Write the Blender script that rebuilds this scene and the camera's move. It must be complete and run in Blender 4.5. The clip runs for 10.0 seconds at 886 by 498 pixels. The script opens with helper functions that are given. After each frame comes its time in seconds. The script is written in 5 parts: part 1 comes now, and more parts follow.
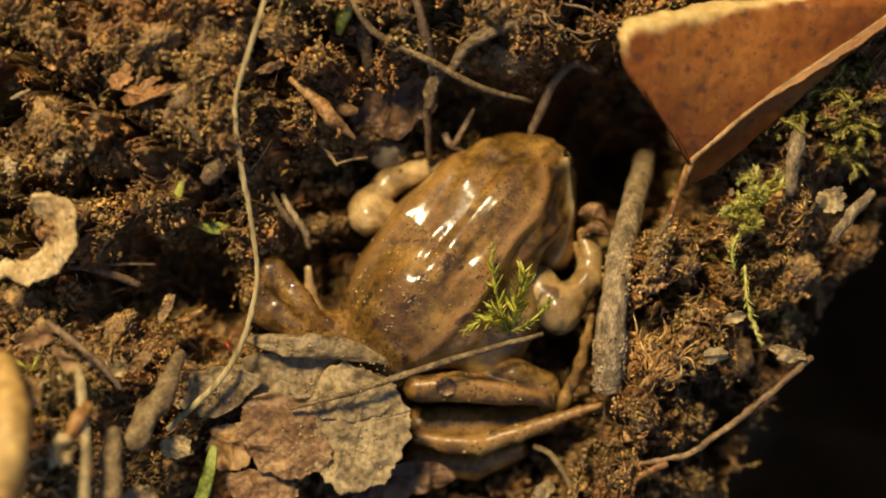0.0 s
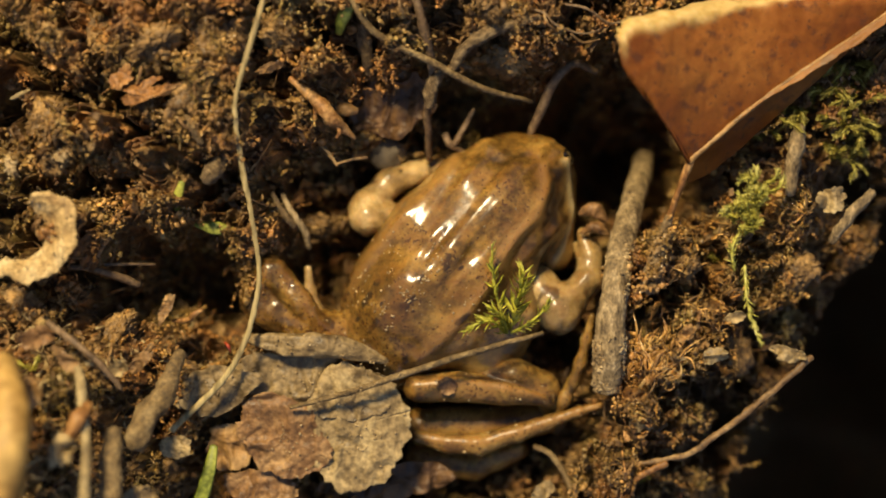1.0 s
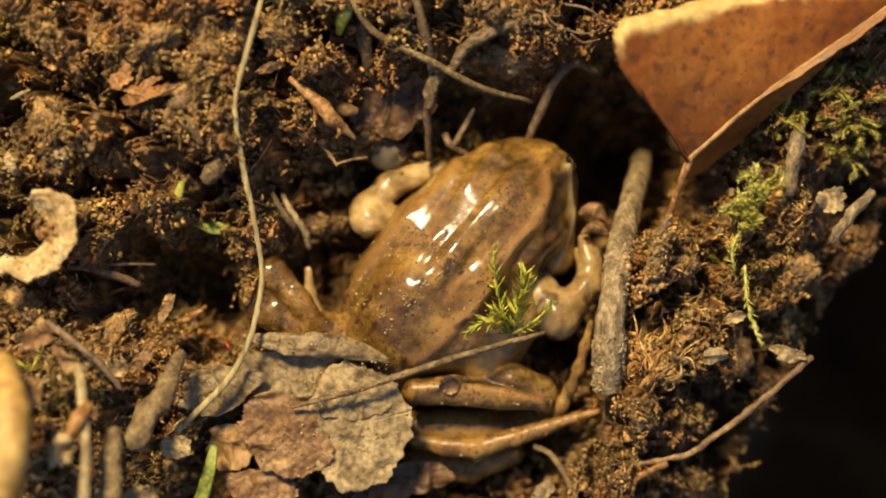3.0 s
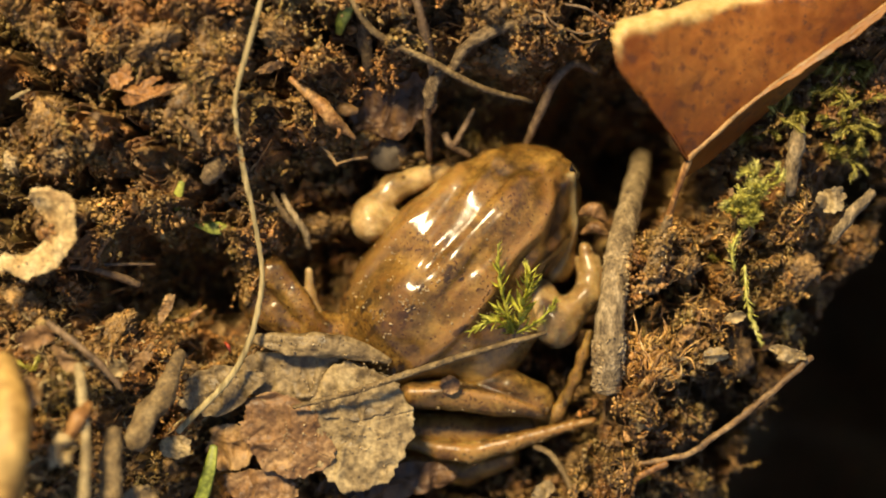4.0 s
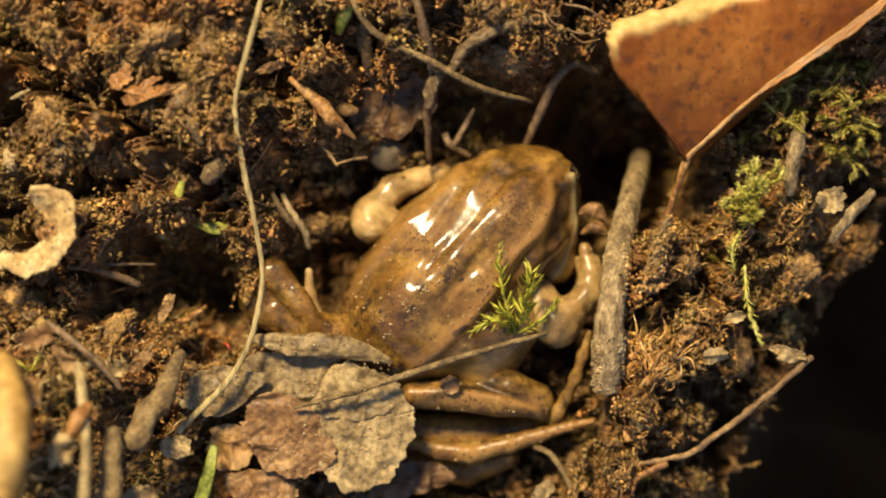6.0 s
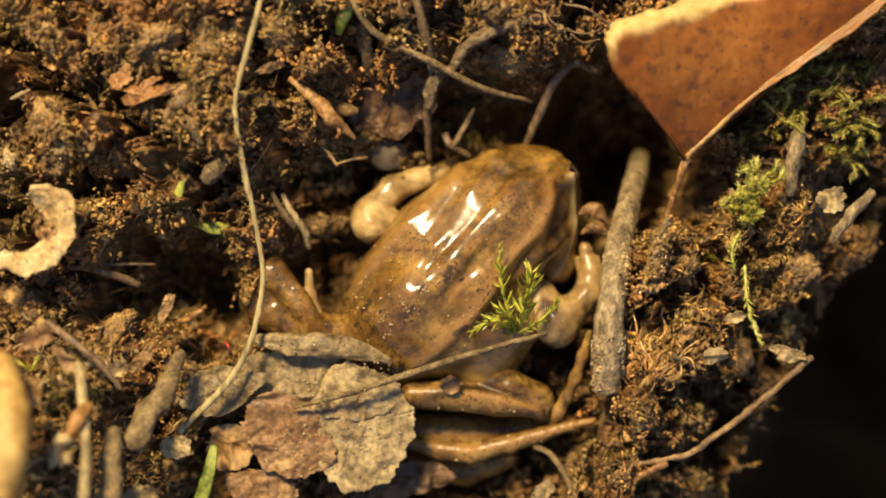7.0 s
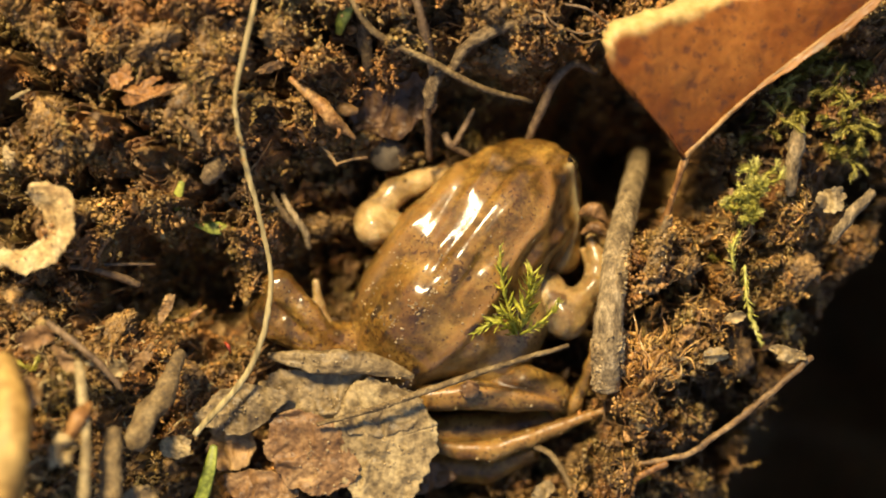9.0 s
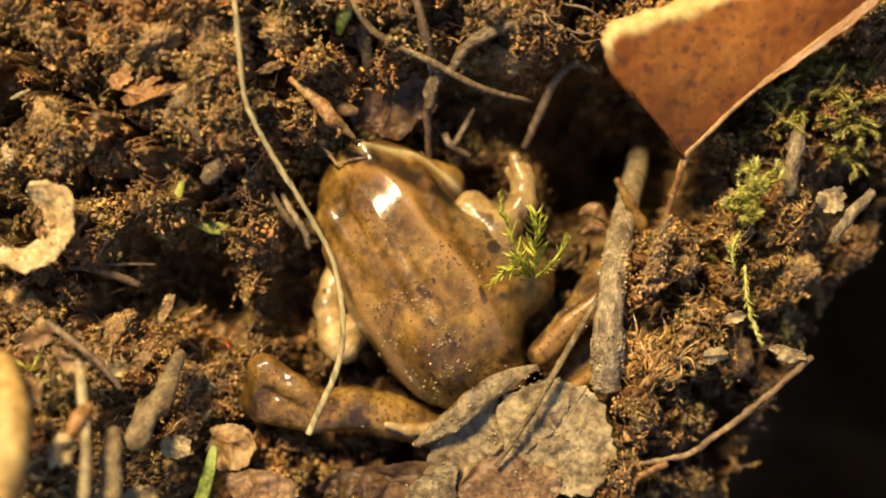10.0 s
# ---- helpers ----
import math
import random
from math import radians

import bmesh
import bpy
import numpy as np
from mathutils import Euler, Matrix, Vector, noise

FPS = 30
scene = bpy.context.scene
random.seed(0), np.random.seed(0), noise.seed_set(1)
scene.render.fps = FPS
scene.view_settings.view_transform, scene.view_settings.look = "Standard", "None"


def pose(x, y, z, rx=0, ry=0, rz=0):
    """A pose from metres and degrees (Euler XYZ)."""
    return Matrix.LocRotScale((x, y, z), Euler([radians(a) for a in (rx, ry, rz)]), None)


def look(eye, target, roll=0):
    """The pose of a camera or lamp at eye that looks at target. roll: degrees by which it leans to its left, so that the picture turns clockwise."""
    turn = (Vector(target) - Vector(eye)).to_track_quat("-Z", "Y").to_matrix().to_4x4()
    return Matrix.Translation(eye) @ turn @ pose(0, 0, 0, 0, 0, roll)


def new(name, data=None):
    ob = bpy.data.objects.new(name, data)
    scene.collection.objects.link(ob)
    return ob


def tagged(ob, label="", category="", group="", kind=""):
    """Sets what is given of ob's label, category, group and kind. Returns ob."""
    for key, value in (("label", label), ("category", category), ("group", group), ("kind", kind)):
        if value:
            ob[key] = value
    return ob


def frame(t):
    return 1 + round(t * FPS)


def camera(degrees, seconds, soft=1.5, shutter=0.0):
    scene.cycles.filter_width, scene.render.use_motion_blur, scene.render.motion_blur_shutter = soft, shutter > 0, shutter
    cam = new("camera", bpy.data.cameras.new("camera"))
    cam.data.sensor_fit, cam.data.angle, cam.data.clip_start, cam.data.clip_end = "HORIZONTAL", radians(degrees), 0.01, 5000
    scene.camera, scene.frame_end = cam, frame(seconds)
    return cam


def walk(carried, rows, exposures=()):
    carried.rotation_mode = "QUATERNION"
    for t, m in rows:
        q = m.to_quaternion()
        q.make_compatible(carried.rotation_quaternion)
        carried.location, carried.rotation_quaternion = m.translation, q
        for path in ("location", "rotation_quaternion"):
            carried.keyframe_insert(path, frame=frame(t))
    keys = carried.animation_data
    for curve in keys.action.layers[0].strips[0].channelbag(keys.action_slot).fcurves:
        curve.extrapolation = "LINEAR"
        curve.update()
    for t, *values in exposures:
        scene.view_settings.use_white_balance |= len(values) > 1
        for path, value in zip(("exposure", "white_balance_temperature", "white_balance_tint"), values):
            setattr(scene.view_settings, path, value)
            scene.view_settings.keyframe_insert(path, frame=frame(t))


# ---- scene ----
# A macro view straight down into a hollow in peaty soil where a frog lies. Lengths below are in millimetres.
MM = 0.001
EYE_HEIGHT = 301.6

cam = camera(36, 10.0, soft=1.9, shutter=0.5)
cam.data.dof.use_dof = True
cam.data.dof.focus_distance = (EYE_HEIGHT - 8) * MM
cam.data.dof.aperture_fstop = 5.0
walk(cam, [(0.0, pose(0, 0, EYE_HEIGHT * MM)), (10.0, pose(0, 0, EYE_HEIGHT * MM))],
     exposures=[(0.0, -0.42), (2.5, -0.15), (5.0, -0.03), (7.5, 0.04), (10.0, 0.12)])

# ---- light: one warm lamp high to the upper left, a faint room around ----
world = bpy.data.worlds.new("dim_room")
scene.world = world
world.use_nodes = True
world.node_tree.nodes["Background"].inputs["Color"].default_value = (0.42, 0.60, 1.08, 1)
world.node_tree.nodes["Background"].inputs["Strength"].default_value = 0.48


def lamp(name, eye, target, size, watts, colour):
    data = bpy.data.lights.new(name, "AREA")
    data.shape, data.size, data.energy, data.color = "DISK", size, watts, colour
    ob = new(name, data)
    ob.matrix_world = look(eye, target)
    return ob


lamp("warm_lamp", (-0.17, 0.34, 0.50), (0, 0, 0), 0.12, 9.4, (1.0, 0.81, 0.49))


# ---- material helpers ----
def material(name, rough=0.7, spec=0.5, coat=0.0, coat_rough=0.1):
    m = bpy.data.materials.new(name)
    m.use_nodes = True
    b = m.node_tree.nodes["Principled BSDF"]
    b.inputs["Roughness"].default_value = rough
    b.inputs["Specular IOR Level"].default_value = spec
    b.inputs["Coat Weight"].default_value = coat
    b.inputs["Coat Roughness"].default_value = coat_rough
    return m, m.node_tree, b


def node(tree, kind, **inputs):
    n = tree.nodes.new(kind)
    for key, value in inputs.items():
        n.inputs[key.replace("_", " ")].default_value = value
    return n


def spots(tree, scale, detail=6, stretch=(1, 1, 1), rough=0.6, distort=0.0):
    """A noise at so many waves per metre, in the object's own space."""
    c = tree.nodes.new("ShaderNodeTexCoord")
    mp = tree.nodes.new("ShaderNodeMapping")
    mp.inputs["Scale"].default_value = stretch
    n = node(tree, "ShaderNodeTexNoise", Scale=scale, Detail=detail, Roughness=rough, Distortion=distort)
    tree.links.new(c.outputs["Object"], mp.inputs["Vector"])
    tree.links.new(mp.outputs["Vector"], n.inputs["Vector"])
    return n.outputs["Fac"]


def ramp(tree, fac, *stops):
    r = tree.nodes.new("ShaderNodeValToRGB")
    e = r.color_ramp.elements
    while len(e) < len(stops):
        e.new(0.5)
    for k, (p, c) in zip(e, stops):
        k.position = p
        k.color = (*c, 1) if len(c) == 3 else c
    tree.links.new(fac, r.inputs["Fac"])
    return r.outputs["Color"]


def mixed(tree, fac, a, b, how="MIX"):
    m = tree.nodes.new("ShaderNodeMix")
    m.data_type, m.blend_type = "RGBA", how
    for sock, value in ((m.inputs[0], fac), (m.inputs[6], a), (m.inputs[7], b)):
        if isinstance(value, (int, float)):
            sock.default_value = value
        elif isinstance(value, tuple):
            sock.default_value = (*value, 1)
        else:
            tree.links.new(value, sock)
    return m.outputs[2]


def bump(tree, bsdf, height, depth_mm, strength=1.0, coat=True):
    n = node(tree, "ShaderNodeBump", Strength=strength, Distance=depth_mm * MM)
    tree.links.new(height, n.inputs["Height"])
    tree.links.new(n.outputs["Normal"], bsdf.inputs["Normal"])
    if coat:
        tree.links.new(n.outputs["Normal"], bsdf.inputs["Coat Normal"])


def scaled(tree, fac, lo, hi, frm=0.3, to=0.7):
    m = tree.nodes.new("ShaderNodeMapRange")
    m.inputs["From Min"].default_value, m.inputs["From Max"].default_value = frm, to
    m.inputs["To Min"].default_value, m.inputs["To Max"].default_value = lo, hi
    tree.links.new(fac, m.inputs["Value"])
    return m.outputs["Result"]


def plain_mix(name, dark, mid, light, scale, rough=(0.5, 0.85), depth=0.25, stretch=(1, 1, 1), spec=0.4, coat=0.0, island=0.0, fine=4.0, drift=0.0, grain=0.55):
    """A mottled natural surface: three tones at one scale, a finer grain over them, and relief."""
    m, t, b = material(name, spec=spec, coat=coat)
    big = spots(t, scale, 5, stretch)
    small = spots(t, scale * fine, 4, stretch)
    col = ramp(t, big, (0.32, dark), (0.5, mid), (0.68, light))
    col = mixed(t, grain, col, ramp(t, small, (0.35, (0.35, 0.33, 0.3)), (0.65, (1.25, 1.2, 1.15))), "MULTIPLY")
    if drift:
        col = mixed(t, drift, col, ramp(t, spots(t, 70, 3), (0.36, (0.90, 1.0, 0.85)), (0.5, (1.05, 1.0, 0.95)), (0.62, (1.30, 1.0, 0.80))), "MULTIPLY")
    if island:
        g = t.nodes.new("ShaderNodeNewGeometry")
        col = mixed(t, island, col, ramp(t, g.outputs["Random Per Island"], (0.0, (0.4, 0.36, 0.34)), (0.55, (1, 1, 1)), (0.9, (1.35, 1.25, 1.1)), (1.0, (2.3, 1.95, 1.5))), "MULTIPLY")
    t.links.new(col, b.inputs["Base Color"])
    t.links.new(scaled(t, small, rough[0], rough[1]), b.inputs["Roughness"])
    bump(t, b, small, depth)
    return m


SOIL = plain_mix("moist_peat_soil", (0.036, 0.019, 0.007), (0.135, 0.076, 0.026), (0.36, 0.225, 0.08), 220, (0.2, 0.7), 0.5, fine=9.0, drift=1.0)
GRAIN = plain_mix("wet_peat_granules", (0.13, 0.070, 0.018), (0.34, 0.205, 0.060), (0.56, 0.37, 0.12), 130, (0.2, 0.6), 0.22, spec=0.5, coat=0.4, island=0.5, fine=14.0, drift=1.0, grain=0.35)
FROND = plain_mix("wet_rotted_fronds", (0.15, 0.078, 0.018), (0.34, 0.20, 0.05), (0.54, 0.36, 0.11), 110, (0.2, 0.6), 0.22, spec=0.5, coat=0.4, island=0.5, fine=16.0, drift=1.0, grain=0.35)
CRUMB = plain_mix("peat_crumbs", (0.066, 0.0374, 0.012), (0.22, 0.13, 0.043), (0.506, 0.325, 0.115), 330, (0.22, 0.8), 0.3, island=0.35, fine=8.0, coat=0.25, drift=1.0)
CLOD = plain_mix("brown_clod", (0.055, 0.0305, 0.00935), (0.198, 0.113, 0.0365), (0.418, 0.257, 0.0892), 700, (0.25, 0.8), 0.6)
FIBRE = plain_mix("root_fibre", (0.099, 0.0525, 0.0187), (0.22, 0.126, 0.0467), (0.396, 0.252, 0.102), 300, (0.4, 0.8), 0.1, island=0.8)
STRAW = plain_mix("dry_straw", (0.24, 0.176, 0.068), (0.42, 0.323, 0.136), (0.58, 0.47, 0.224), 260, (0.4, 0.7), 0.12, (1, 0.12, 1))
BARK = plain_mix("weathered_bark", (0.10, 0.066, 0.030), (0.29, 0.205, 0.095), (0.52, 0.385, 0.20), 420, (0.5, 0.9), 0.45, (1, 0.5, 1))
MUDDY = plain_mix("soil_caked_bark", (0.09, 0.056, 0.023), (0.23, 0.15, 0.066), (0.44, 0.31, 0.15), 800, (0.5, 0.95), 0.7)
ROOT = plain_mix("brown_root", (0.08, 0.048, 0.022), (0.17, 0.105, 0.05), (0.30, 0.20, 0.10), 350, (0.4, 0.8), 0.2)
RUST = plain_mix("rust_root", (0.15, 0.062, 0.016), (0.32, 0.15, 0.04), (0.56, 0.32, 0.11), 300, (0.35, 0.7), 0.15)
PALE = plain_mix("bleached_wood", (0.221, 0.152, 0.0595), (0.374, 0.275, 0.119), (0.527, 0.41, 0.196), 240, (0.45, 0.8), 0.3)
DEADLEAF = plain_mix("grey_brown_dead_leaf", (0.092, 0.0585, 0.0228), (0.239, 0.164, 0.0684), (0.396, 0.284, 0.125), 170, (0.3, 0.7), 0.4)
TANLEAF = plain_mix("tan_dead_leaf", (0.17, 0.112, 0.0426), (0.37, 0.262, 0.111), (0.54, 0.403, 0.184), 170, (0.3, 0.7), 0.4)
REDLEAF = plain_mix("russet_dead_leaf", (0.0945, 0.0451, 0.0148), (0.252, 0.131, 0.0452), (0.389, 0.235, 0.0936), 170, (0.3, 0.7), 0.4)
MOSS = plain_mix("moss_green", (0.314, 0.287, 0.0396), (0.574, 0.531, 0.099), (0.752, 0.698, 0.218), 300, (0.4, 0.7), 0.05, island=0.3)
OLIVE = plain_mix("olive_moss", (0.20, 0.165, 0.025), (0.37, 0.32, 0.055), (0.54, 0.48, 0.13), 300, (0.4, 0.7), 0.05, island=0.5)
SPRIG = plain_mix("fresh_moss_green", (0.25, 0.25, 0.018), (0.44, 0.43, 0.04), (0.62, 0.58, 0.10), 300, (0.35, 0.6), 0.05, island=0.3)
GRASS = plain_mix("grass_green", (0.12, 0.15, 0.018), (0.24, 0.27, 0.035), (0.38, 0.40, 0.07), 200, (0.35, 0.6), 0.05)
FLAKE = plain_mix("litter_flakes", (0.09, 0.05, 0.02), (0.20, 0.12, 0.05), (0.36, 0.24, 0.11), 600, (0.4, 0.8), 0.2, island=0.9)
STUB = plain_mix("pale_rotten_wood", (0.0778, 0.0491, 0.0177), (0.194, 0.126, 0.0481), (0.337, 0.236, 0.099), 300, (0.55, 0.9), 0.5)
CRUST = plain_mix("dried_soil_crust", (0.16, 0.105, 0.045), (0.37, 0.265, 0.125), (0.58, 0.44, 0.23), 200, (0.5, 0.95), 0.3, island=0.4)
HAZE_GREY = plain_mix("grey_haze_lump", (0.07, 0.052, 0.030), (0.12, 0.092, 0.056), (0.2, 0.155, 0.10), 260, (0.6, 0.9), 0.5)
CREAM = plain_mix("cream_fungus_skin", (0.299, 0.181, 0.0615), (0.502, 0.344, 0.135), (0.634, 0.482, 0.238), 260, (0.5, 0.85), 0.35)
BROWNLEAF = plain_mix("dark_brown_leaf", (0.055, 0.0285, 0.0112), (0.11, 0.057, 0.021), (0.187, 0.0997, 0.0385), 130, (0.3, 0.7), 0.3)
OCHRELEAF = plain_mix("ochre_leaf", (0.2, 0.105, 0.03), (0.36, 0.2, 0.065), (0.5, 0.31, 0.12), 150, (0.35, 0.7), 0.3)
GOLD = plain_mix("golden_stalk", (0.24, 0.125, 0.028), (0.40, 0.235, 0.058), (0.54, 0.35, 0.105), 90, (0.4, 0.7), 0.3)
TUFT = plain_mix("ochre_fibres", (0.24, 0.105, 0.022), (0.50, 0.27, 0.065), (0.74, 0.50, 0.18), 300, (0.2, 0.5), 0.1, island=0.6, coat=0.4)


def orange_leaf_material():
    m, t, b = material("orange_birch_leaf", 0.5, 0.25)
    big = spots(t, 45, 4)
    small = spots(t, 420, 5)
    col = ramp(t, big, (0.34, (0.155, 0.041, 0.005)), (0.5, (0.225, 0.071, 0.008)), (0.68, (0.305, 0.112, 0.017)))
    col = mixed(t, 0.5, col, ramp(t, small, (0.3, (0.5, 0.42, 0.36)), (0.7, (1.2, 1.2, 1.2))), "MULTIPLY")
    mould = spots(t, 300, 4, rough=0.6)
    col = mixed(t, ramp(t, mould, (0.555, (0, 0, 0)), (0.66, (0.8, 0.8, 0.8))), col, (0.095, 0.034, 0.012))
    specks = spots(t, 800, 2)
    col = mixed(t, ramp(t, specks, (0.63, (0, 0, 0)), (0.70, (0.7, 0.7, 0.7))), col, (0.07, 0.03, 0.012))
    rim = t.nodes.new("ShaderNodeAttribute")
    rim.attribute_name = "mark"
    parts = t.nodes.new("ShaderNodeSeparateColor")
    t.links.new(rim.outputs["Color"], parts.inputs["Color"])
    col = mixed(t, parts.outputs[0], col, ramp(t, small, (0.35, (0.50, 0.33, 0.09)), (0.65, (0.72, 0.52, 0.20))))
    t.links.new(col, b.inputs["Base Color"])
    t.links.new(scaled(t, small, 0.3, 0.6), b.inputs["Roughness"])
    bump(t, b, small, 0.14)
    b.inputs["Subsurface Weight"].default_value = 0.15
    b.inputs["Subsurface Radius"].default_value = (0.002, 0.001, 0.0004)
    return m


ORANGE = orange_leaf_material()


def frog_material(name, lighter=1.0, spotted=0.9, tint=(1.0, 1.0, 1.0), wet=1.0, wet_rough=0.15, mottle=0.7):
    """Wet frog skin; the mesh attribute 'mark' holds ridge and lit leg tops (R), dark patch, shaded crease or hole (G)
    and pale lip (B).
    """
    m, t, b = material(name, 0.5, 0.12, wet, wet_rough)
    big = spots(t, 90, 5, rough=0.65)
    mid = spots(t, 420, 5)
    fine = spots(t, 1500, 3)
    k = lighter
    col = ramp(t, big, (0.36, (0.12 * k, 0.066 * k, 0.014 * k)), (0.50, (0.29 * k, 0.165 * k, 0.034 * k)), (0.64, (0.50 * k, 0.305 * k, 0.075 * k)))
    col = mixed(t, mottle, col, ramp(t, mid, (0.36, (0.40, 0.36, 0.30)), (0.6, (1.40, 1.33, 1.25))), "MULTIPLY")
    col = mixed(t, 1.0, col, tint, "MULTIPLY")
    mark = t.nodes.new("ShaderNodeAttribute")
    mark.attribute_name = "mark"
    parts = t.nodes.new("ShaderNodeSeparateColor")
    t.links.new(mark.outputs["Color"], parts.inputs["Color"])
    col = mixed(t, parts.outputs[0], col, (0.36, 0.185, 0.050))
    col = mixed(t, parts.outputs[2], col, (0.5, 0.38, 0.17))
    col = mixed(t, parts.outputs[1], col, (0.028, 0.016, 0.008))
    tails = t.nodes.new("ShaderNodeMath")
    tails.operation, tails.inputs[1].default_value = "MULTIPLY_ADD", 0.13
    t.links.new(mark.outputs["Alpha"], tails.inputs[0])
    rust = spots(t, 150, 3)
    col = mixed(t, ramp(t, rust, (0.50, (0, 0, 0)), (0.64, (0.4, 0.4, 0.4))), col, (0.24, 0.105, 0.020))
    dots = spots(t, 1300, 1, rough=0.4)
    t.links.new(dots, tails.inputs[2])
    col = mixed(t, ramp(t, tails.outputs[0], (0.70, (0, 0, 0)), (0.73, (spotted, spotted, spotted))), col, (0.075, 0.032, 0.008))
    t.links.new(col, b.inputs["Base Color"])
    b.inputs["Subsurface Weight"].default_value = 0.25
    b.inputs["Subsurface Radius"].default_value = (0.003, 0.0015, 0.0006)
    h = mixed(t, 0.4, mid, fine)
    bump(t, b, h, 0.5, 0.9, coat=False)
    film = node(t, "ShaderNodeBump", Strength=0.30, Distance=0.10 * MM)
    t.links.new(spots(t, 480, 5), film.inputs["Height"])
    t.links.new(film.outputs["Normal"], b.inputs["Coat Normal"])
    return m


FROG = frog_material("wet_frog_skin", 0.60, 0.9, (1.07, 1.01, 0.90), 0.8, 0.18)
LIMB = frog_material("wet_foreleg_skin", 1.1, 0.08, (1.05, 1.18, 2.0), 0.7, 0.22, 0.3)
HIND = frog_material("wet_hind_leg_skin", 0.66, 0.9, (1.0, 1.0, 1.0), 0.5, 0.3)


def simple(name, colour, rough, coat=0.0):
    m, t, b = material(name, rough, 0.5, coat, 0.03)
    n = spots(t, 900, 3)
    t.links.new(ramp(t, n, (0.3, tuple(c * 0.7 for c in colour)), (0.7, colour)), b.inputs["Base Color"])
    return m


EYE = simple("dark_eye", (0.012, 0.009, 0.006), 0.08, 1.0)
IRIS = simple("gold_iris", (0.26, 0.17, 0.045), 0.2, 1.0)
RED = simple("red_speck", (0.42, 0.06, 0.018), 0.3, 0.5)


# ---- numbers ----
def lattice(ix, iy, iz, seed):
    h = (ix * 374761393 + iy * 668265263 + iz * 2147483647 + seed * 1274126177) & 0xFFFFFFFF
    h = ((h ^ (h >> 13)) * 1274126177) & 0xFFFFFFFF
    h = h ^ (h >> 16)
    return (h & 0xFFFFFF) / float(0xFFFFFF)


def vnoise(x, y, z=0.0, seed=0):
    """Smooth value noise in 0..1 on arrays."""
    x, y, z = np.broadcast_arrays(np.asarray(x, float), np.asarray(y, float), np.asarray(z, float))
    ix, iy, iz = (np.floor(a).astype(np.int64) for a in (x, y, z))
    fx, fy, fz = x - ix, y - iy, z - iz
    fx, fy, fz = (f * f * f * (f * (f * 6 - 15) + 10) for f in (fx, fy, fz))
    out = 0
    for dx in (0, 1):
        for dy in (0, 1):
            for dz in (0, 1):
                w = (fx if dx else 1 - fx) * (fy if dy else 1 - fy) * (fz if dz else 1 - fz)
                out = out + w * lattice(ix + dx, iy + dy, iz + dz, seed)
    return out


def fbm(x, y, z=0.0, octaves=4, seed=0):
    s, a, tot = 0, 1.0, 0
    for o in range(octaves):
        s = s + a * vnoise(x * 2 ** o + 17.3 * o, y * 2 ** o - 9.1 * o, z * 2 ** o, seed + o)
        tot += a
        a *= 0.5
    return s / tot


def lumps(x, y, cell, seed):
    """Rounded grains packed side by side: the height of the highest dome, in 0..1 of a cell."""
    gx, gy = x / cell, y / cell
    ix, iy = np.floor(gx).astype(np.int64), np.floor(gy).astype(np.int64)
    best = np.zeros(gx.shape)
    for dx in (-1, 0, 1):
        for dy in (-1, 0, 1):
            cx, cy = ix + dx, iy + dy
            px = cx + lattice(cx, cy, 0 * cx, seed)
            py = cy + lattice(cx, cy, 0 * cx + 1, seed)
            r = 0.35 + 0.5 * lattice(cx, cy, 0 * cx + 2, seed)
            best = np.maximum(best, np.sqrt(np.maximum(0, r * r - (gx - px) ** 2 - (gy - py) ** 2)))
    return best


def smooth(a, b, v):
    s = np.clip((v - a) / (b - a), 0, 1)
    return s * s * (3 - 2 * s)


def spline(points, n):
    """n points of a smooth line through the given ones (each of any width)."""
    p = np.array(points, float)
    if len(p) == 2:
        return p[0] + (p[1] - p[0]) * np.linspace(0, 1, n)[:, None]
    q = np.vstack([2 * p[0] - p[1], p, 2 * p[-1] - p[-2]])
    out = []
    for s in np.linspace(0, len(p) - 1, n):
        i = min(int(s), len(p) - 2)
        f = s - i
        a, b, c, d = q[i:i + 4]
        out.append(0.5 * (2 * b + (c - a) * f + (2 * a - 5 * b + 4 * c - d) * f * f + (3 * b - a - 3 * c + d) * f ** 3))
    return np.array(out)


# ---- meshes ----
def mesh(name, verts, faces, mat, smoothed=True, origin=(0, 0, 0)):
    me = bpy.data.meshes.new(name)
    verts = (np.asarray(verts, float) - np.array(origin, float)) * MM
    if isinstance(faces, list):
        me.from_pydata(verts.tolist(), [], faces)
    else:
        count, sides = faces.shape
        me.vertices.add(len(verts))
        me.vertices.foreach_set("co", verts.astype(np.float32).ravel())
        me.loops.add(count * sides)
        me.loops.foreach_set("vertex_index", faces.astype(np.int32).ravel())
        me.polygons.add(count)
        me.polygons.foreach_set("loop_start", np.arange(0, count * sides, sides, dtype=np.int32))
    if smoothed:
        me.polygons.foreach_set("use_smooth", np.ones(len(me.polygons), bool))
    me.materials.append(mat)
    me.update(calc_edges=True)
    return me


ORIGIN = {}


def thing(name, origin, label, category, group="", kind=""):
    ob = new(name)
    ob.empty_display_size = 0.005
    ob.location = Vector(origin) * MM
    ORIGIN[ob.name] = np.array(origin, float)
    return tagged(ob, label, category, group, kind)


def part(name, vf, mat, parent, label="", smoothed=True):
    """One mesh under a thing or a part; its vertices are given in the place's millimetres."""
    o = ORIGIN[parent.name]
    ob = new(name, mesh(name, *vf, mat, smoothed, o))
    ob.parent = parent
    ORIGIN[ob.name] = o
    return tagged(ob, label)


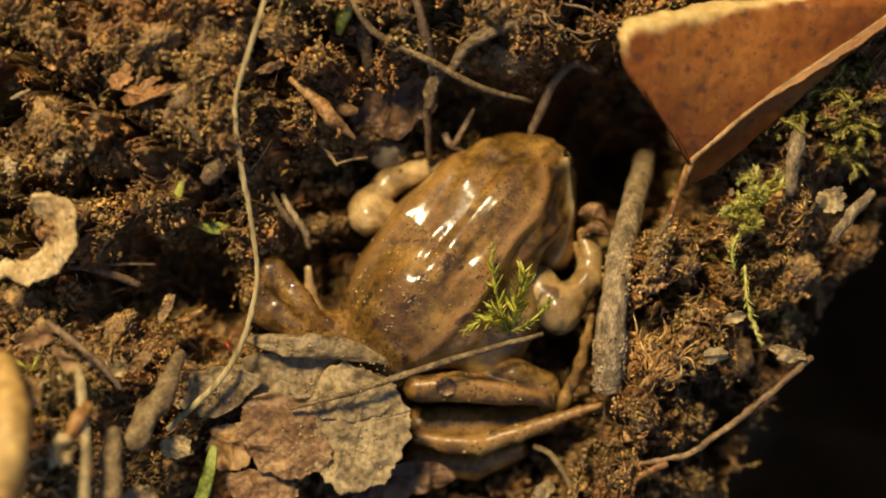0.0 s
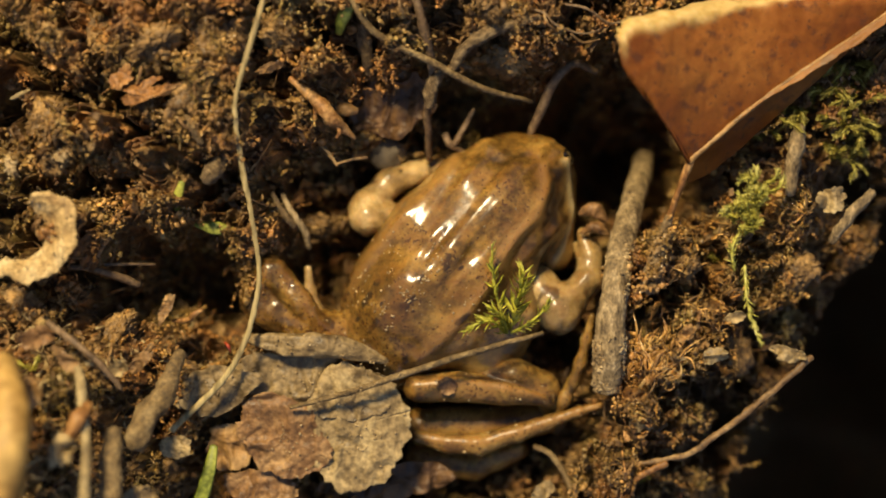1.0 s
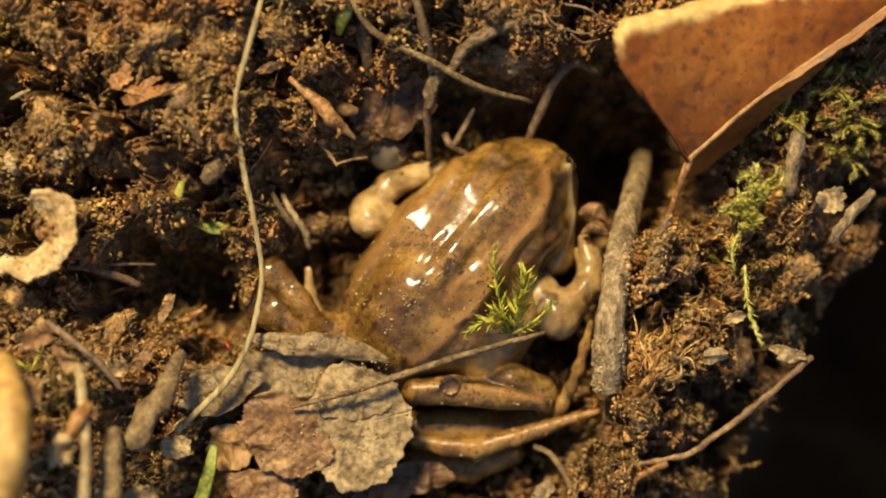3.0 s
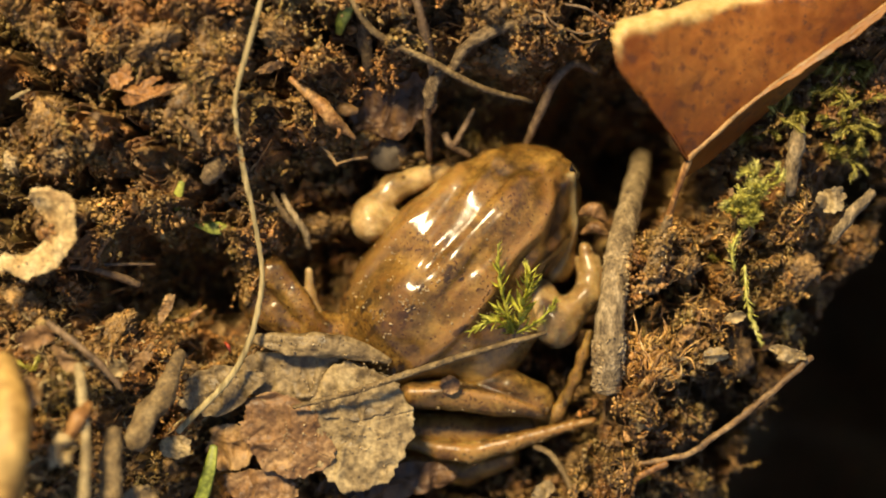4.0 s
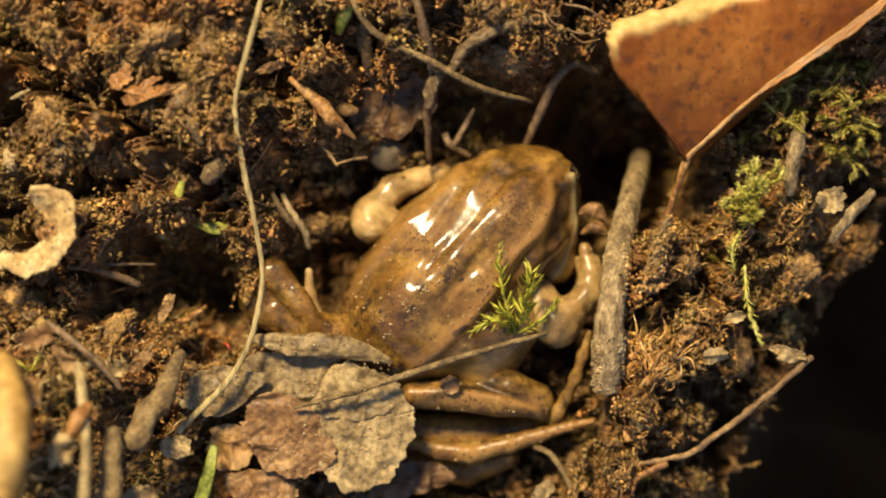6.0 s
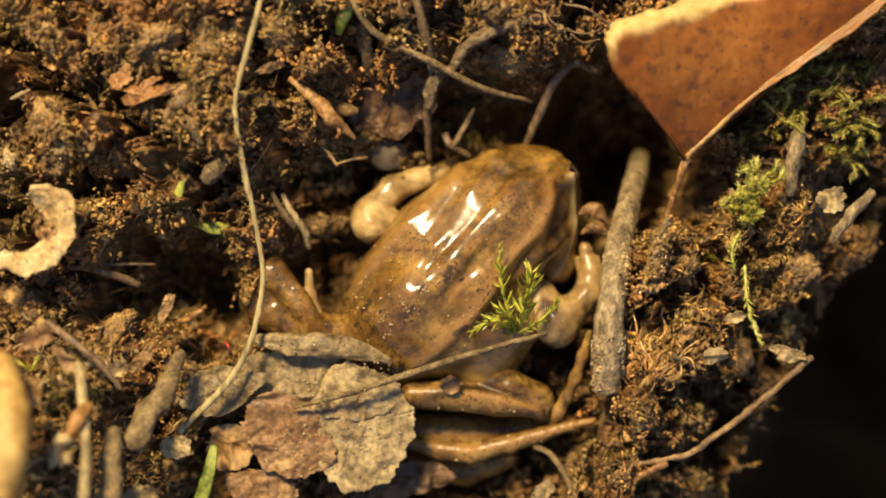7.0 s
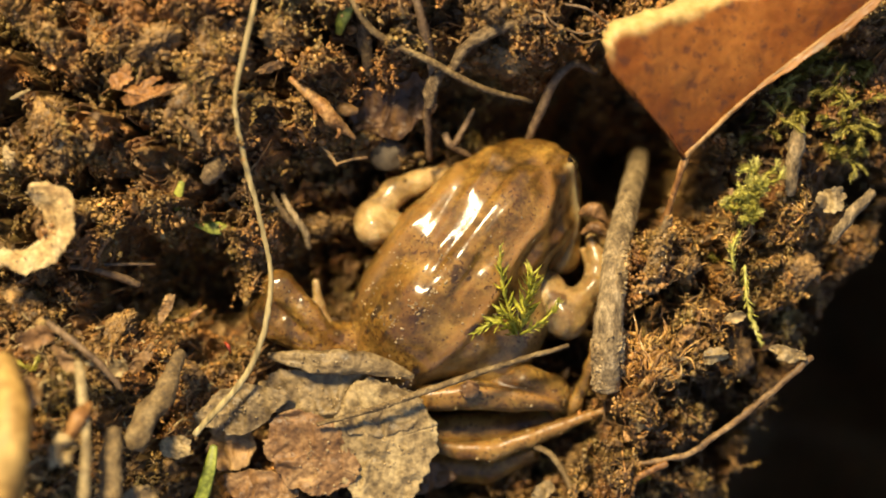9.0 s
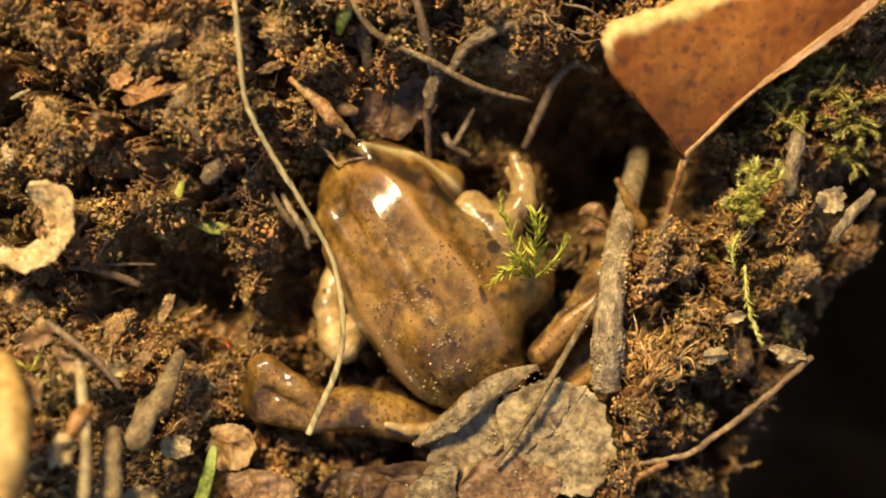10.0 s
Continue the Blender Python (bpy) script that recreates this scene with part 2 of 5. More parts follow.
def single(name, vf, mat, origin, label, category, group="", kind="", smoothed=True):
    """A thing that is one mesh."""
    ob = new(name, mesh(name, *vf, mat, smoothed, origin))
    ob.location = Vector(origin) * MM
    ORIGIN[ob.name] = np.array(origin, float)
    return tagged(ob, label, category, group, kind)


def tube(points, radii, n=None, sides=8, rough=0.0, seed=0, flat=1.0, tips=True):
    """A smooth tapered rod along points; rough: unevenness as a share of its radius; flat: height over width."""
    rng = np.random.RandomState(seed)
    n = n or max(6, 5 * len(points))
    p = spline(points, n)
    r = spline([[v] for v in radii], n)[:, 0] if len(radii) == len(points) else np.interp(np.linspace(0, 1, n), np.linspace(0, 1, len(radii)), radii)
    tangent = np.gradient(p, axis=0)
    tangent /= np.linalg.norm(tangent, axis=1)[:, None] + 1e-9
    up = np.array([0, 0, 1.0]) if abs(tangent[:, 2]).max() < 0.95 else np.array([0.9, 0.3, 0.1])
    side = np.cross(tangent, up)
    side /= np.linalg.norm(side, axis=1)[:, None] + 1e-9
    top = np.cross(side, tangent)
    a = np.linspace(0, 2 * np.pi, sides, endpoint=False)
    w = np.ones((n, sides))
    if rough:
        run = np.concatenate([[0], np.cumsum(np.linalg.norm(np.diff(p, axis=0), axis=1))])[:, None]
        big = max(r.max(), 0.2)
        w = w + rough * (1.6 * (fbm(np.cos(a)[None] * 0.9 + seed, np.sin(a)[None] * 0.9, run / big * 0.45, 3, seed) - 0.5) + 0.5 * (rng.rand(n, sides) - 0.5))
        p = p + rough * 0.9 * big * (np.stack([fbm(run[:, 0] / big * 0.3, m * 5.0, 0, 2, seed + 4) for m in range(3)], -1) - 0.5)
    v = p[:, None, :] + (r[:, None] * w)[:, :, None] * (np.cos(a)[None, :, None] * side[:, None, :] + flat * np.sin(a)[None, :, None] * top[:, None, :])
    v = v.reshape(-1, 3)
    f = []
    for i in range(n - 1):
        for j in range(sides):
            k = (j + 1) % sides
            f.append((i * sides + j, i * sides + k, (i + 1) * sides + k, (i + 1) * sides + j))
    if tips:
        v = np.vstack([v, p[0] - tangent[0] * r[0] * 0.5, p[-1] + tangent[-1] * r[-1] * 0.5])
        for j in range(sides):
            k = (j + 1) % sides
            f.append((n * sides, k, j))
            f.append((n * sides + 1, (n - 1) * sides + j, (n - 1) * sides + k))
    return v, f


def joined(pieces):
    vs, fs, at = [], [], 0
    for v, f in pieces:
        vs.append(np.asarray(v))
        fs += [tuple(i + at for i in q) for q in f]
        at += len(v)
    return np.vstack(vs), fs


def sheet(u_n, v_n, point, thick=0.2):
    """A thin closed sheet: point(u, v) gives the places on arrays; the second face lies thick below."""
    u, v = np.meshgrid(np.linspace(0, 1, u_n), np.linspace(0, 1, v_n), indexing="ij")
    p = np.stack(point(u, v), -1)
    du, dv = np.gradient(p, axis=0), np.gradient(p, axis=1)
    nn = np.cross(du, dv)
    nn /= np.linalg.norm(nn, axis=2)[:, :, None] + 1e-9
    q = p - nn * thick
    top, n = p.reshape(-1, 3), u_n * v_n
    f = []
    idx = np.arange(n).reshape(u_n, v_n)
    for i in range(u_n - 1):
        for j in range(v_n - 1):
            a, b, c, d = idx[i, j], idx[i + 1, j], idx[i + 1, j + 1], idx[i, j + 1]
            f.append((a, b, c, d))
            f.append((d + n, c + n, b + n, a + n))
    rim = [*idx[:, 0], *idx[-1, 1:], *idx[-2::-1, -1], *idx[0, -2:0:-1]]
    for a, b in zip(rim, rim[1:] + rim[:1]):
        f.append((b, a, a + n, b + n))
    return np.vstack([top, q.reshape(-1, 3)]), [tuple(int(k) for k in g) for g in f]


def blade(centre, radii, turn, seed, crumple=2.0, tilt=(0, 0), teeth=26, thick=0.22, dome=0.0, jag=0.10, torn=0.55):
    """A crumpled piece of leaf about a centre: its two radii, its turn, a torn toothed outline, sharp creases, side veins."""
    rng = np.random.RandomState(seed)
    creases = [(rng.uniform(0, 3.14), rng.uniform(3.5, 13), rng.rand()) for _ in range(7)]

    def point(u, v):
        a = v * 2 * np.pi
        edge = 1 + torn * (fbm(np.cos(a) * 1.6 + 9, np.sin(a) * 1.6, 0, 4, seed) - 0.5) + jag * (np.abs((v * teeth + 2 * vnoise(np.cos(a) * 3, np.sin(a) * 3, 0, seed)) % 1 - 0.4) - 0.3) * smooth(0.5, 1, u)
        r = u * edge
        x, y = radii[0] * r * np.cos(a), radii[1] * r * np.sin(a)
        c, s = math.cos(radians(turn)), math.sin(radians(turn))
        px, py = centre[0] + c * x - s * y, centre[1] + s * x + c * y
        z = centre[2] + tilt[0] * (px - centre[0]) + tilt[1] * (py - centre[1]) + dome * (1 - u * u)
        bend = 1.2 * (vnoise(px * 0.2, py * 0.2, 0, seed + 2) - 0.5)
        for way, wave, phase in creases:
            q = (px * math.cos(way) + py * math.sin(way)) / wave + phase + bend
            z = z + crumple * 0.05 * wave * (np.abs((q % 1) - 0.5) * 2 - 0.5)
        veins = np.abs(((x + 0.6 * np.abs(y)) / 3.2) % 1 - 0.5)
        z = z - 0.14 * smooth(0.22, 0.0, veins) + 0.2 * crumple * (fbm(px * 0.5, py * 0.5, 0, 3, seed + 8) - 0.5)
        z = z + crumple * 0.9 * (fbm(np.cos(a) * 1.5, np.sin(a) * 1.5, 0, 3, seed + 6) - 0.45) * smooth(0.55, 1, u)
        return px, py, z
    return sheet(34, 150, point, thick)


def surface(field, lo, hi, step):
    """The zero surface of a distance field as quads (surface nets)."""
    ax = [np.arange(l, h + step, step) for l, h in zip(lo, hi)]
    X, Y, Z = np.meshgrid(*ax, indexing="ij")
    F = field(X, Y, Z)
    S = F < 0
    n = F.shape
    corner = [(i, j, k) for i in (0, 1) for j in (0, 1) for k in (0, 1)]

    def shift(A, c):
        return A[c[0]:n[0] - 1 + c[0], c[1]:n[1] - 1 + c[1], c[2]:n[2] - 1 + c[2]]
    count = sum(shift(S, c).astype(int) for c in corner)
    cells = (count > 0) & (count < 8)
    num = np.zeros((*cells.shape, 3))
    den = np.zeros(cells.shape)
    for a in corner:
        for d in range(3):
            if a[d]:
                continue
            b = tuple(v + (m == d) for m, v in enumerate(a))
            fa, fb = shift(F, a), shift(F, b)
            cross = (fa < 0) != (fb < 0)
            t = np.where(cross, fa / np.where(cross, fa - fb, 1), 0)
            den += cross
            for m in range(3):
                num[..., m] += np.where(cross, a[m] + (t if m == d else 0), 0)
    ids = -np.ones(cells.shape, int)
    ids[cells] = np.arange(cells.sum())
    at = np.argwhere(cells)
    v = (at + num[cells] / den[cells][:, None]) * step + np.array([a[0] for a in ax])
    faces = []
    for d in range(3):
        e1, e2 = [m for m in range(3) if m != d]
        A = np.take(S, range(n[d] - 1), d)
        B = np.take(S, range(1, n[d]), d)
        for flip in (False, True):
            hit = np.argwhere((A & ~B) if not flip else (~A & B))
            hit = hit[(hit[:, e1] > 0) & (hit[:, e2] > 0) & (hit[:, e1] < n[e1] - 1) & (hit[:, e2] < n[e2] - 1)]
            quad = []
            for o1, o2 in ((0, 0), (1, 0), (1, 1), (0, 1)):
                c = hit.copy()
                c[:, e1] -= 1 - o1
                c[:, e2] -= 1 - o2
                quad.append(ids[c[:, 0], c[:, 1], c[:, 2]])
            quad = np.stack(quad, 1)
            if flip ^ (d == 1):
                quad = quad[:, ::-1]
            faces.append(quad)
    return v, np.vstack(faces)


def bone(X, Y, Z, a, b, ra, rb, flat=1.0):
    """Distance to a tapered limb from a to b; flat squeezes it in height."""
    ab = [q - p for p, q in zip(a, b)]
    ab[2] *= flat
    dx, dy, dz = X - a[0], Y - a[1], (Z - a[2]) * flat
    t = np.clip((dx * ab[0] + dy * ab[1] + dz * ab[2]) / (sum(v * v for v in ab) + 1e-9), 0, 1)
    return np.sqrt((dx - t * ab[0]) ** 2 + (dy - t * ab[1]) ** 2 + (dz - t * ab[2]) ** 2) - (ra + (rb - ra) * t)


def melt(a, b, k):
    h = np.clip(0.5 + 0.5 * (b - a) / k, 0, 1)
    return b + (a - b) * h - k * h * (1 - h)


def limb(joints, k=1.6, step=0.45, flat=1.0):
    """One smooth limb through joints (x, y, z, radius); joints of one chain follow each other, None parts two chains."""
    js = [j for j in joints if j]
    big = max(j[3] for j in js) + 2 * step + k
    lo = [min(j[m] for j in js) - big for m in range(3)]
    hi = [max(j[m] for j in js) + big for m in range(3)]

    def field(X, Y, Z):
        d = None
        for a, b in zip(joints, joints[1:]):
            if a and b:
                e = bone(X, Y, Z, a[:3], b[:3], a[3], b[3], flat)
                d = e if d is None else melt(d, e, k)
        return d
    return surface(field, lo, hi, step)


def marks(ob, rgb):
    """Colour marks of a skin or leaf, some standing in for light or shade, as the attribute 'mark'; a fourth column
    holds how densely it is speckled.
    """
    rgb = np.hstack([rgb, np.zeros((len(rgb), 4 - rgb.shape[1]))])
    layer = ob.data.color_attributes.new("mark", "FLOAT_COLOR", "POINT")
    layer.data.foreach_set("color", rgb.astype(np.float32).ravel())


def near_line(x, y, line, width):
    """How close the places lie to a smooth line in plan: 1 on it, fading over width."""
    p = spline(line, 40)
    d = np.full(len(x), 1e9)
    for a, b in zip(p, p[1:]):
        ab = b - a
        t = np.clip(((x - a[0]) * ab[0] + (y - a[1]) * ab[1]) / (ab @ ab + 1e-9), 0, 1)
        d = np.minimum(d, np.hypot(x - a[0] - t * ab[0], y - a[1] - t * ab[1]))
    return np.exp(-(d / width) ** 2)


# ---- the ground: a hollow in peat, a bank beside it that breaks off into the dark ----
def land(x, y):
    """The broad height of the soil in plan."""
    wob = 9 * (fbm(x * 0.05, y * 0.05, 0, 3, 3) - 0.5)
    # the hollow
    cx, cy = x + 0.5, y + 10
    e = np.sqrt((cx / 40.0) ** 2 + (cy / 51.0) ** 2) + wob * 0.016
    high = 15 + 6 * smooth(-10, -80, x) * smooth(-20, 40, y) - 9 * smooth(10, 60, x) + 3 * smooth(35, 60, y) - 8 * smooth(5, -35, y) * smooth(0, -70, x)
    high = high - 4 * smooth(-25, -45, y)
    high = high - 14 * smooth(-70, -42, x) * smooth(-10, -34, y) * smooth(45, 22, x)
    high = high + 15 * smooth(-55, -98, x) * smooth(0, -45, y) + 15 * smooth(-50, -86, x) * smooth(-6, -38, y) + 5 * np.exp(-(((x + 85) / 16) ** 2 + ((y - 3) / 14) ** 2))
    h = -17 + (high + 17) * smooth(0.84, 1.14, e)
    h = h + 9 * np.exp(-(((x + 13) / 12) ** 2 + ((y - 27) / 7) ** 2))
    # a second smaller hollow in the left bank
    h = h - 34 * np.exp(-(((x + 59) / 15) ** 2 + ((y + 7) / 13) ** 2) ** 2) - 16 * np.exp(-(((x + 82) / 12) ** 2 + ((y - 14) / 4.5) ** 2))
    h = h - 16 * np.exp(-(((x + 49) / 7) ** 2 + ((y + 9) / 17) ** 2))
    h = h - 15 * np.exp(-(((x + 89) / 4.5) ** 2 + ((y - 5) / 4.5) ** 2) ** 2)
    # furrow in the far corner
    h = h - 22 * np.exp(-((((x + 93) * 0.75 + (y - 47) * 0.66) / 3.4) ** 2)) * smooth(29, 36, y)
    # a bay under the leaf
    h = h - 44 * np.exp(-(((x - 40) / 15.5) ** 2 + ((y - 24) / 20) ** 2) ** 2)
    h = h - 46 * np.exp(-(((x - 50) / 11) ** 2 + ((y - 19) / 11) ** 2) ** 2) - 28 * np.exp(-(((x - 20) / 14) ** 2 + ((y - 33) / 8) ** 2))
    h = h - 32 * np.exp(-(((x - 33) / 8) ** 2 + ((y - 19) / 9) ** 2))
    h = h - 14 * np.exp(-(((x - 14) / 16) ** 2 + ((y + 52) / 9) ** 2))
    # the bank breaks off; a far wall is added beyond to keep the cleft dark
    edge = (x - 86) * 0.86 - (y + 16) * 0.52 + 1.4 * wob * 0.5 + 5 * (fbm(x * 0.13, y * 0.13, 2, 3, 8) - 0.5)
    h = h - 24 * smooth(-26, 6, edge) - 420 * smooth(3, 36, edge) * smooth(170, 130, edge)
    return h, e, edge


LUMPS = [(-73.3, 18.3, 6), (-51.6, 26.6, 6), (-61.7, 32.2, 5), (-67.8, -21.9, 6), (-29.9, 7.0, 4), (52.4, 0.1, 5), (47.3, -4.7, 4), (68.3, -3.5, 6), (62.0, -19.5, 5), (-79.8, 38.6, 5)]
GAPS = [(-86.2, 41.5, 5), (-50.7, -7.2, 6), (-66.8, 1.3, 4), (-37.0, 20.8, 5), (55.9, -12.1, 4), (85.3, 2.6, 6), (42.7, -18.4, 3), (59.1, 6.2, 3), (-58.5, 15.5, 4), (-81.5, -14.2, 5)]


def sponge(x, y):
    """Where the crumbly soil stands in lumps (high) and where gaps open between them (low)."""
    s = fbm(x * 0.105 + 3, y * 0.125, 0, 4, 91)
    for px, py, r in LUMPS:
        s = s + 0.13 * np.exp(-((x - px) ** 2 + (y - py) ** 2) / r ** 2)
    for px, py, r in GAPS:
        s = s - 0.13 * np.exp(-((x - px) ** 2 + (y - py) ** 2) / r ** 2)
    return s


def cracks(x, y, cell, seed):
    """Distance to the nearest seam between clods, in 0..1 of a cell."""
    gx, gy = x / cell, y / cell
    ix, iy = np.floor(gx).astype(np.int64), np.floor(gy).astype(np.int64)
    f1, f2 = np.full(gx.shape, 9.0), np.full(gx.shape, 9.0)
    for dx in (-1, 0, 1):
        for dy in (-1, 0, 1):
            cx, cy = ix + dx, iy + dy
            d = np.hypot(gx - cx - lattice(cx, cy, 0 * cx, seed), gy - cy - lattice(cx, cy, 0 * cx + 1, seed))
            f2 = np.minimum(np.maximum(d, f1), f2)
            f1 = np.minimum(f1, d)
    return f2 - f1


def fine(x, y, h):
    """The soil's relief: clods with dark seams, lumps, crumbs."""
    wx, wy = 5 * (fbm(x * 0.16, y * 0.16, 0, 3, 51) - 0.5), 5 * (fbm(x * 0.16, y * 0.16, 7, 3, 52) - 0.5)
    rough = 0.35 + 0.9 * fbm(x * 0.06, y * 0.06, 5, 3, 21)
    h = h + 9.0 * (fbm(x * 0.11, y * 0.11, 0, 4, 31) - 0.5)
    h = h - 11.0 * (1 - smooth(0.0, 0.28, cracks(x + 1.7 * wx, y + 1.7 * wy, 11.0, 53))) * smooth(0.30, 0.52, fbm(x * 0.05, y * 0.05, 3, 2, 54))
    h = h - 9.0 * (1 - smooth(0.42, 0.50, sponge(x, y)))
    h = h - 1.8 * (1 - smooth(0.0, 0.25, cracks(x + wx, y + wy, 4.2, 55)))
    h = h + rough * (3.2 * lumps(x + wx, y + wy, 5.0, 41) + 1.7 * lumps(x + 0.5 * wx, y + 0.5 * wy, 2.2, 42) + 1.0 * lumps(x, y, 1.05, 43))
    return h + 2.2 * (np.abs(fbm(x * 0.7, y * 0.7, 0, 3, 33) - 0.5) * 2) + 1.1 * (vnoise(x * 1.7, y * 1.7, 0, 34) - 0.5) + 0.6 * (vnoise(x * 2.6, y * 2.6, 0, 35) - 0.5) - 2.5


def axis(inner, step, outer):
    a = np.arange(-inner, inner + step, step)
    g, out = a[-1], []
    while g < outer:
        step *= 1.35
        g += step
        out.append(g)
    return np.concatenate([[-v for v in out[::-1]], a, out])


GX, GY = axis(104, 0.33, 900), axis(61, 0.33, 900)
LX, LY = np.meshgrid(GX, GY, indexing="ij")
LH, LE, LEDGE = land(LX, LY)
LZ = fine(LX, LY, LH)


def ground_mesh():
    n, m = LX.shape
    idx = np.arange(n * m).reshape(n, m)
    f = np.stack([idx[:-1, :-1], idx[1:, :-1], idx[1:, 1:], idx[:-1, 1:]], -1).reshape(-1, 4)
    return np.stack([LX, LY, LZ], -1).reshape(-1, 3), f


def height(x, y):
    """The soil's height at places in plan."""
    x, y = np.asarray(x, float), np.asarray(y, float)
    i = np.clip(np.searchsorted(GX, x), 1, len(GX) - 1)
    j = np.clip(np.searchsorted(GY, y), 1, len(GY) - 1)
    return LZ[i, j]


ground = single("ground", ground_mesh(), SOIL, (0, 0, 0), "dark brown moist crumbly peat soil with a hollow", "soil", kind="structure")


def ico(level):
    bm = bmesh.new()
    bmesh.ops.create_icosphere(bm, subdivisions=level, radius=1)
    v = np.array([a.co[:] for a in bm.verts])
    f = np.array([[b.index for b in a.verts] for a in bm.faces])
    bm.free()
    return v, f


def crumbs(count, seed, small, large, keep, level=2):
    """Loose broken grains strewn on the soil, each angular and turned its own way."""
    rng = np.random.RandomState(seed)
    v0, f0 = ico(level)
    x, y = rng.uniform(-102, 102, count * 4), rng.uniform(-60, 60, count * 4)
    ok = keep(x, y) & (rng.rand(count * 4) < 0.05 + 1.2 * smooth(0.40, 0.62, fbm(x * 0.09, y * 0.09, 0, 3, seed)))
    x, y = x[ok][:count], y[ok][:count]
    n = len(x)
    r = small * (large / small) ** (rng.rand(n) ** 2.4)
    z = height(x, y) + r * rng.uniform(-0.2, 0.6, n)
    q = np.linalg.qr(rng.randn(n, 3, 3))[0] * np.exp(rng.uniform(-0.7, 0.45, (n, 1, 3)))
    cut = rng.randn(n, 9, 3)
    cut /= np.linalg.norm(cut, axis=2)[:, :, None]
    facing = np.einsum("kj,ncj->nkc", v0, cut)
    reach = np.where(facing > 0.15, rng.uniform(0.55, 1.0, (n, 1, 9)) / np.maximum(facing, 0.15), 9).min(2)
    wob = np.minimum(reach, 1.25) * (1 + 0.5 * (rng.rand(n, len(v0)) - 0.5))
    v = np.einsum("nij,nkj->nki", q, v0[None] * wob[:, :, None]) * r[:, None, None] + np.stack([x, y, z], -1)[:, None, :]
    f = (f0[None] + (np.arange(n) * len(v0))[:, None, None]).reshape(-1, 3)
    return v.reshape(-1, 3), f


def strewn(rng, count, keep):
    """So many random places in plan that pass a test."""
    x, y = rng.uniform(-100, 100, 30000), rng.uniform(-58, 58, 30000)
    ok = keep(x, y)
    return list(zip(x[ok].tolist(), y[ok].tolist()))[:count]


on_bank = lambda x, y: land(x, y)[2] < 5
single("soil_crumbs", crumbs(6500, 7, 0.28, 1.3, on_bank), CRUMB, (0, 0, 0), "loose brown peat crumbs strewn over the soil", "soil", kind="stuff", smoothed=False)
single("soil_grit", crumbs(8000, 8, 0.14, 0.5, on_bank, 1), CRUMB, (0, 0, 0), "fine brown soil grit clinging to the clods", "soil", kind="stuff", smoothed=False)


def shapes():
    """Two small forms for soil bits: an angular crumb and a bent shred, each a unit across."""
    crumb = ico(1)
    ring, s = np.linspace(0, 2 * np.pi, 4, endpoint=False), np.linspace(-1, 1, 5)
    w = 0.30 * np.sqrt(1.05 - s * s)
    v = np.stack([np.repeat(s * 1.7, 4), (w[:, None] * np.cos(ring)).ravel() + np.repeat(0.55 * s * s, 4), (w[:, None] * np.sin(ring)).ravel() * 0.6 + np.repeat(0.25 * s ** 3, 4)], -1)
    f = []
    for i in range(4):
        for j in range(4):
            a, b, c, d = 4 * i + j, 4 * i + (j + 1) % 4, 4 * i + 4 + (j + 1) % 4, 4 * i + 4 + j
            f += [(a, b, c), (a, c, d)]
    return crumb, (v, np.array(f))


def granules(count, seed, keep, grains=(22, 60), size=(0.26, 0.62), spread=1.7, chain=False, shreds=0.5):
    """Wet crumbs and shreds stuck together in lumps, or in bent strings, that stand up from the soil."""
    rng = np.random.RandomState(seed)
    places, sizes = [], []
    for x, y in strewn(rng, count, keep):
        n = rng.randint(*grains)
        r = rng.uniform(*size) * rng.uniform(0.5, 1.4, n)
        if chain:
            way = rng.randn(3) * (1, 1, 0.5)
            way = way / np.linalg.norm(way) + (0, 0, 0.25)
            p = np.cumsum((way + 0.7 * rng.randn(n, 3)) * r[:, None] * 0.75, axis=0)
            r = r * np.linspace(1.1, 0.6, n)
        else:
            p = rng.randn(n, 3) * spread * rng.uniform(0.5, 1.1) * (1, 1, 0.7)
        p[:, 2] = np.abs(p[:, 2])
        places.append(p + (x, y, float(height(x, y)) - 0.2))
        sizes.append(np.maximum(r, 0.1))
    p, r = np.vstack(places), np.concatenate(sizes)
    kind = rng.rand(len(p)) < shreds
    vs, fs, at = [], [], 0
    for (v0, f0), pick in zip(shapes(), (~kind, kind)):
        n = int(pick.sum())
        q = np.linalg.qr(rng.randn(n, 3, 3))[0] * np.exp(rng.uniform(-0.75, 0.5, (n, 1, 3)))
        v = np.einsum("nij,nkj->nki", q, v0[None] + 0.62 * (rng.rand(n, len(v0), 3) - 0.5)) * r[pick][:, None, None] + p[pick][:, None, :]
        vs.append(v.reshape(-1, 3))
        fs.append((f0[None] + (np.arange(n) * len(v0))[:, None, None]).reshape(-1, 3) + at)
        at += n * len(v0)
    return np.vstack(vs), np.vstack(fs)


def lump_ground(x, y):
    """The crumbly banks round the hollow, where the soil stands in lumps."""
    _, e, edge = land(x, y)
    return (sponge(x, y) > 0.455) & (edge < 3) & (e > 0.97)


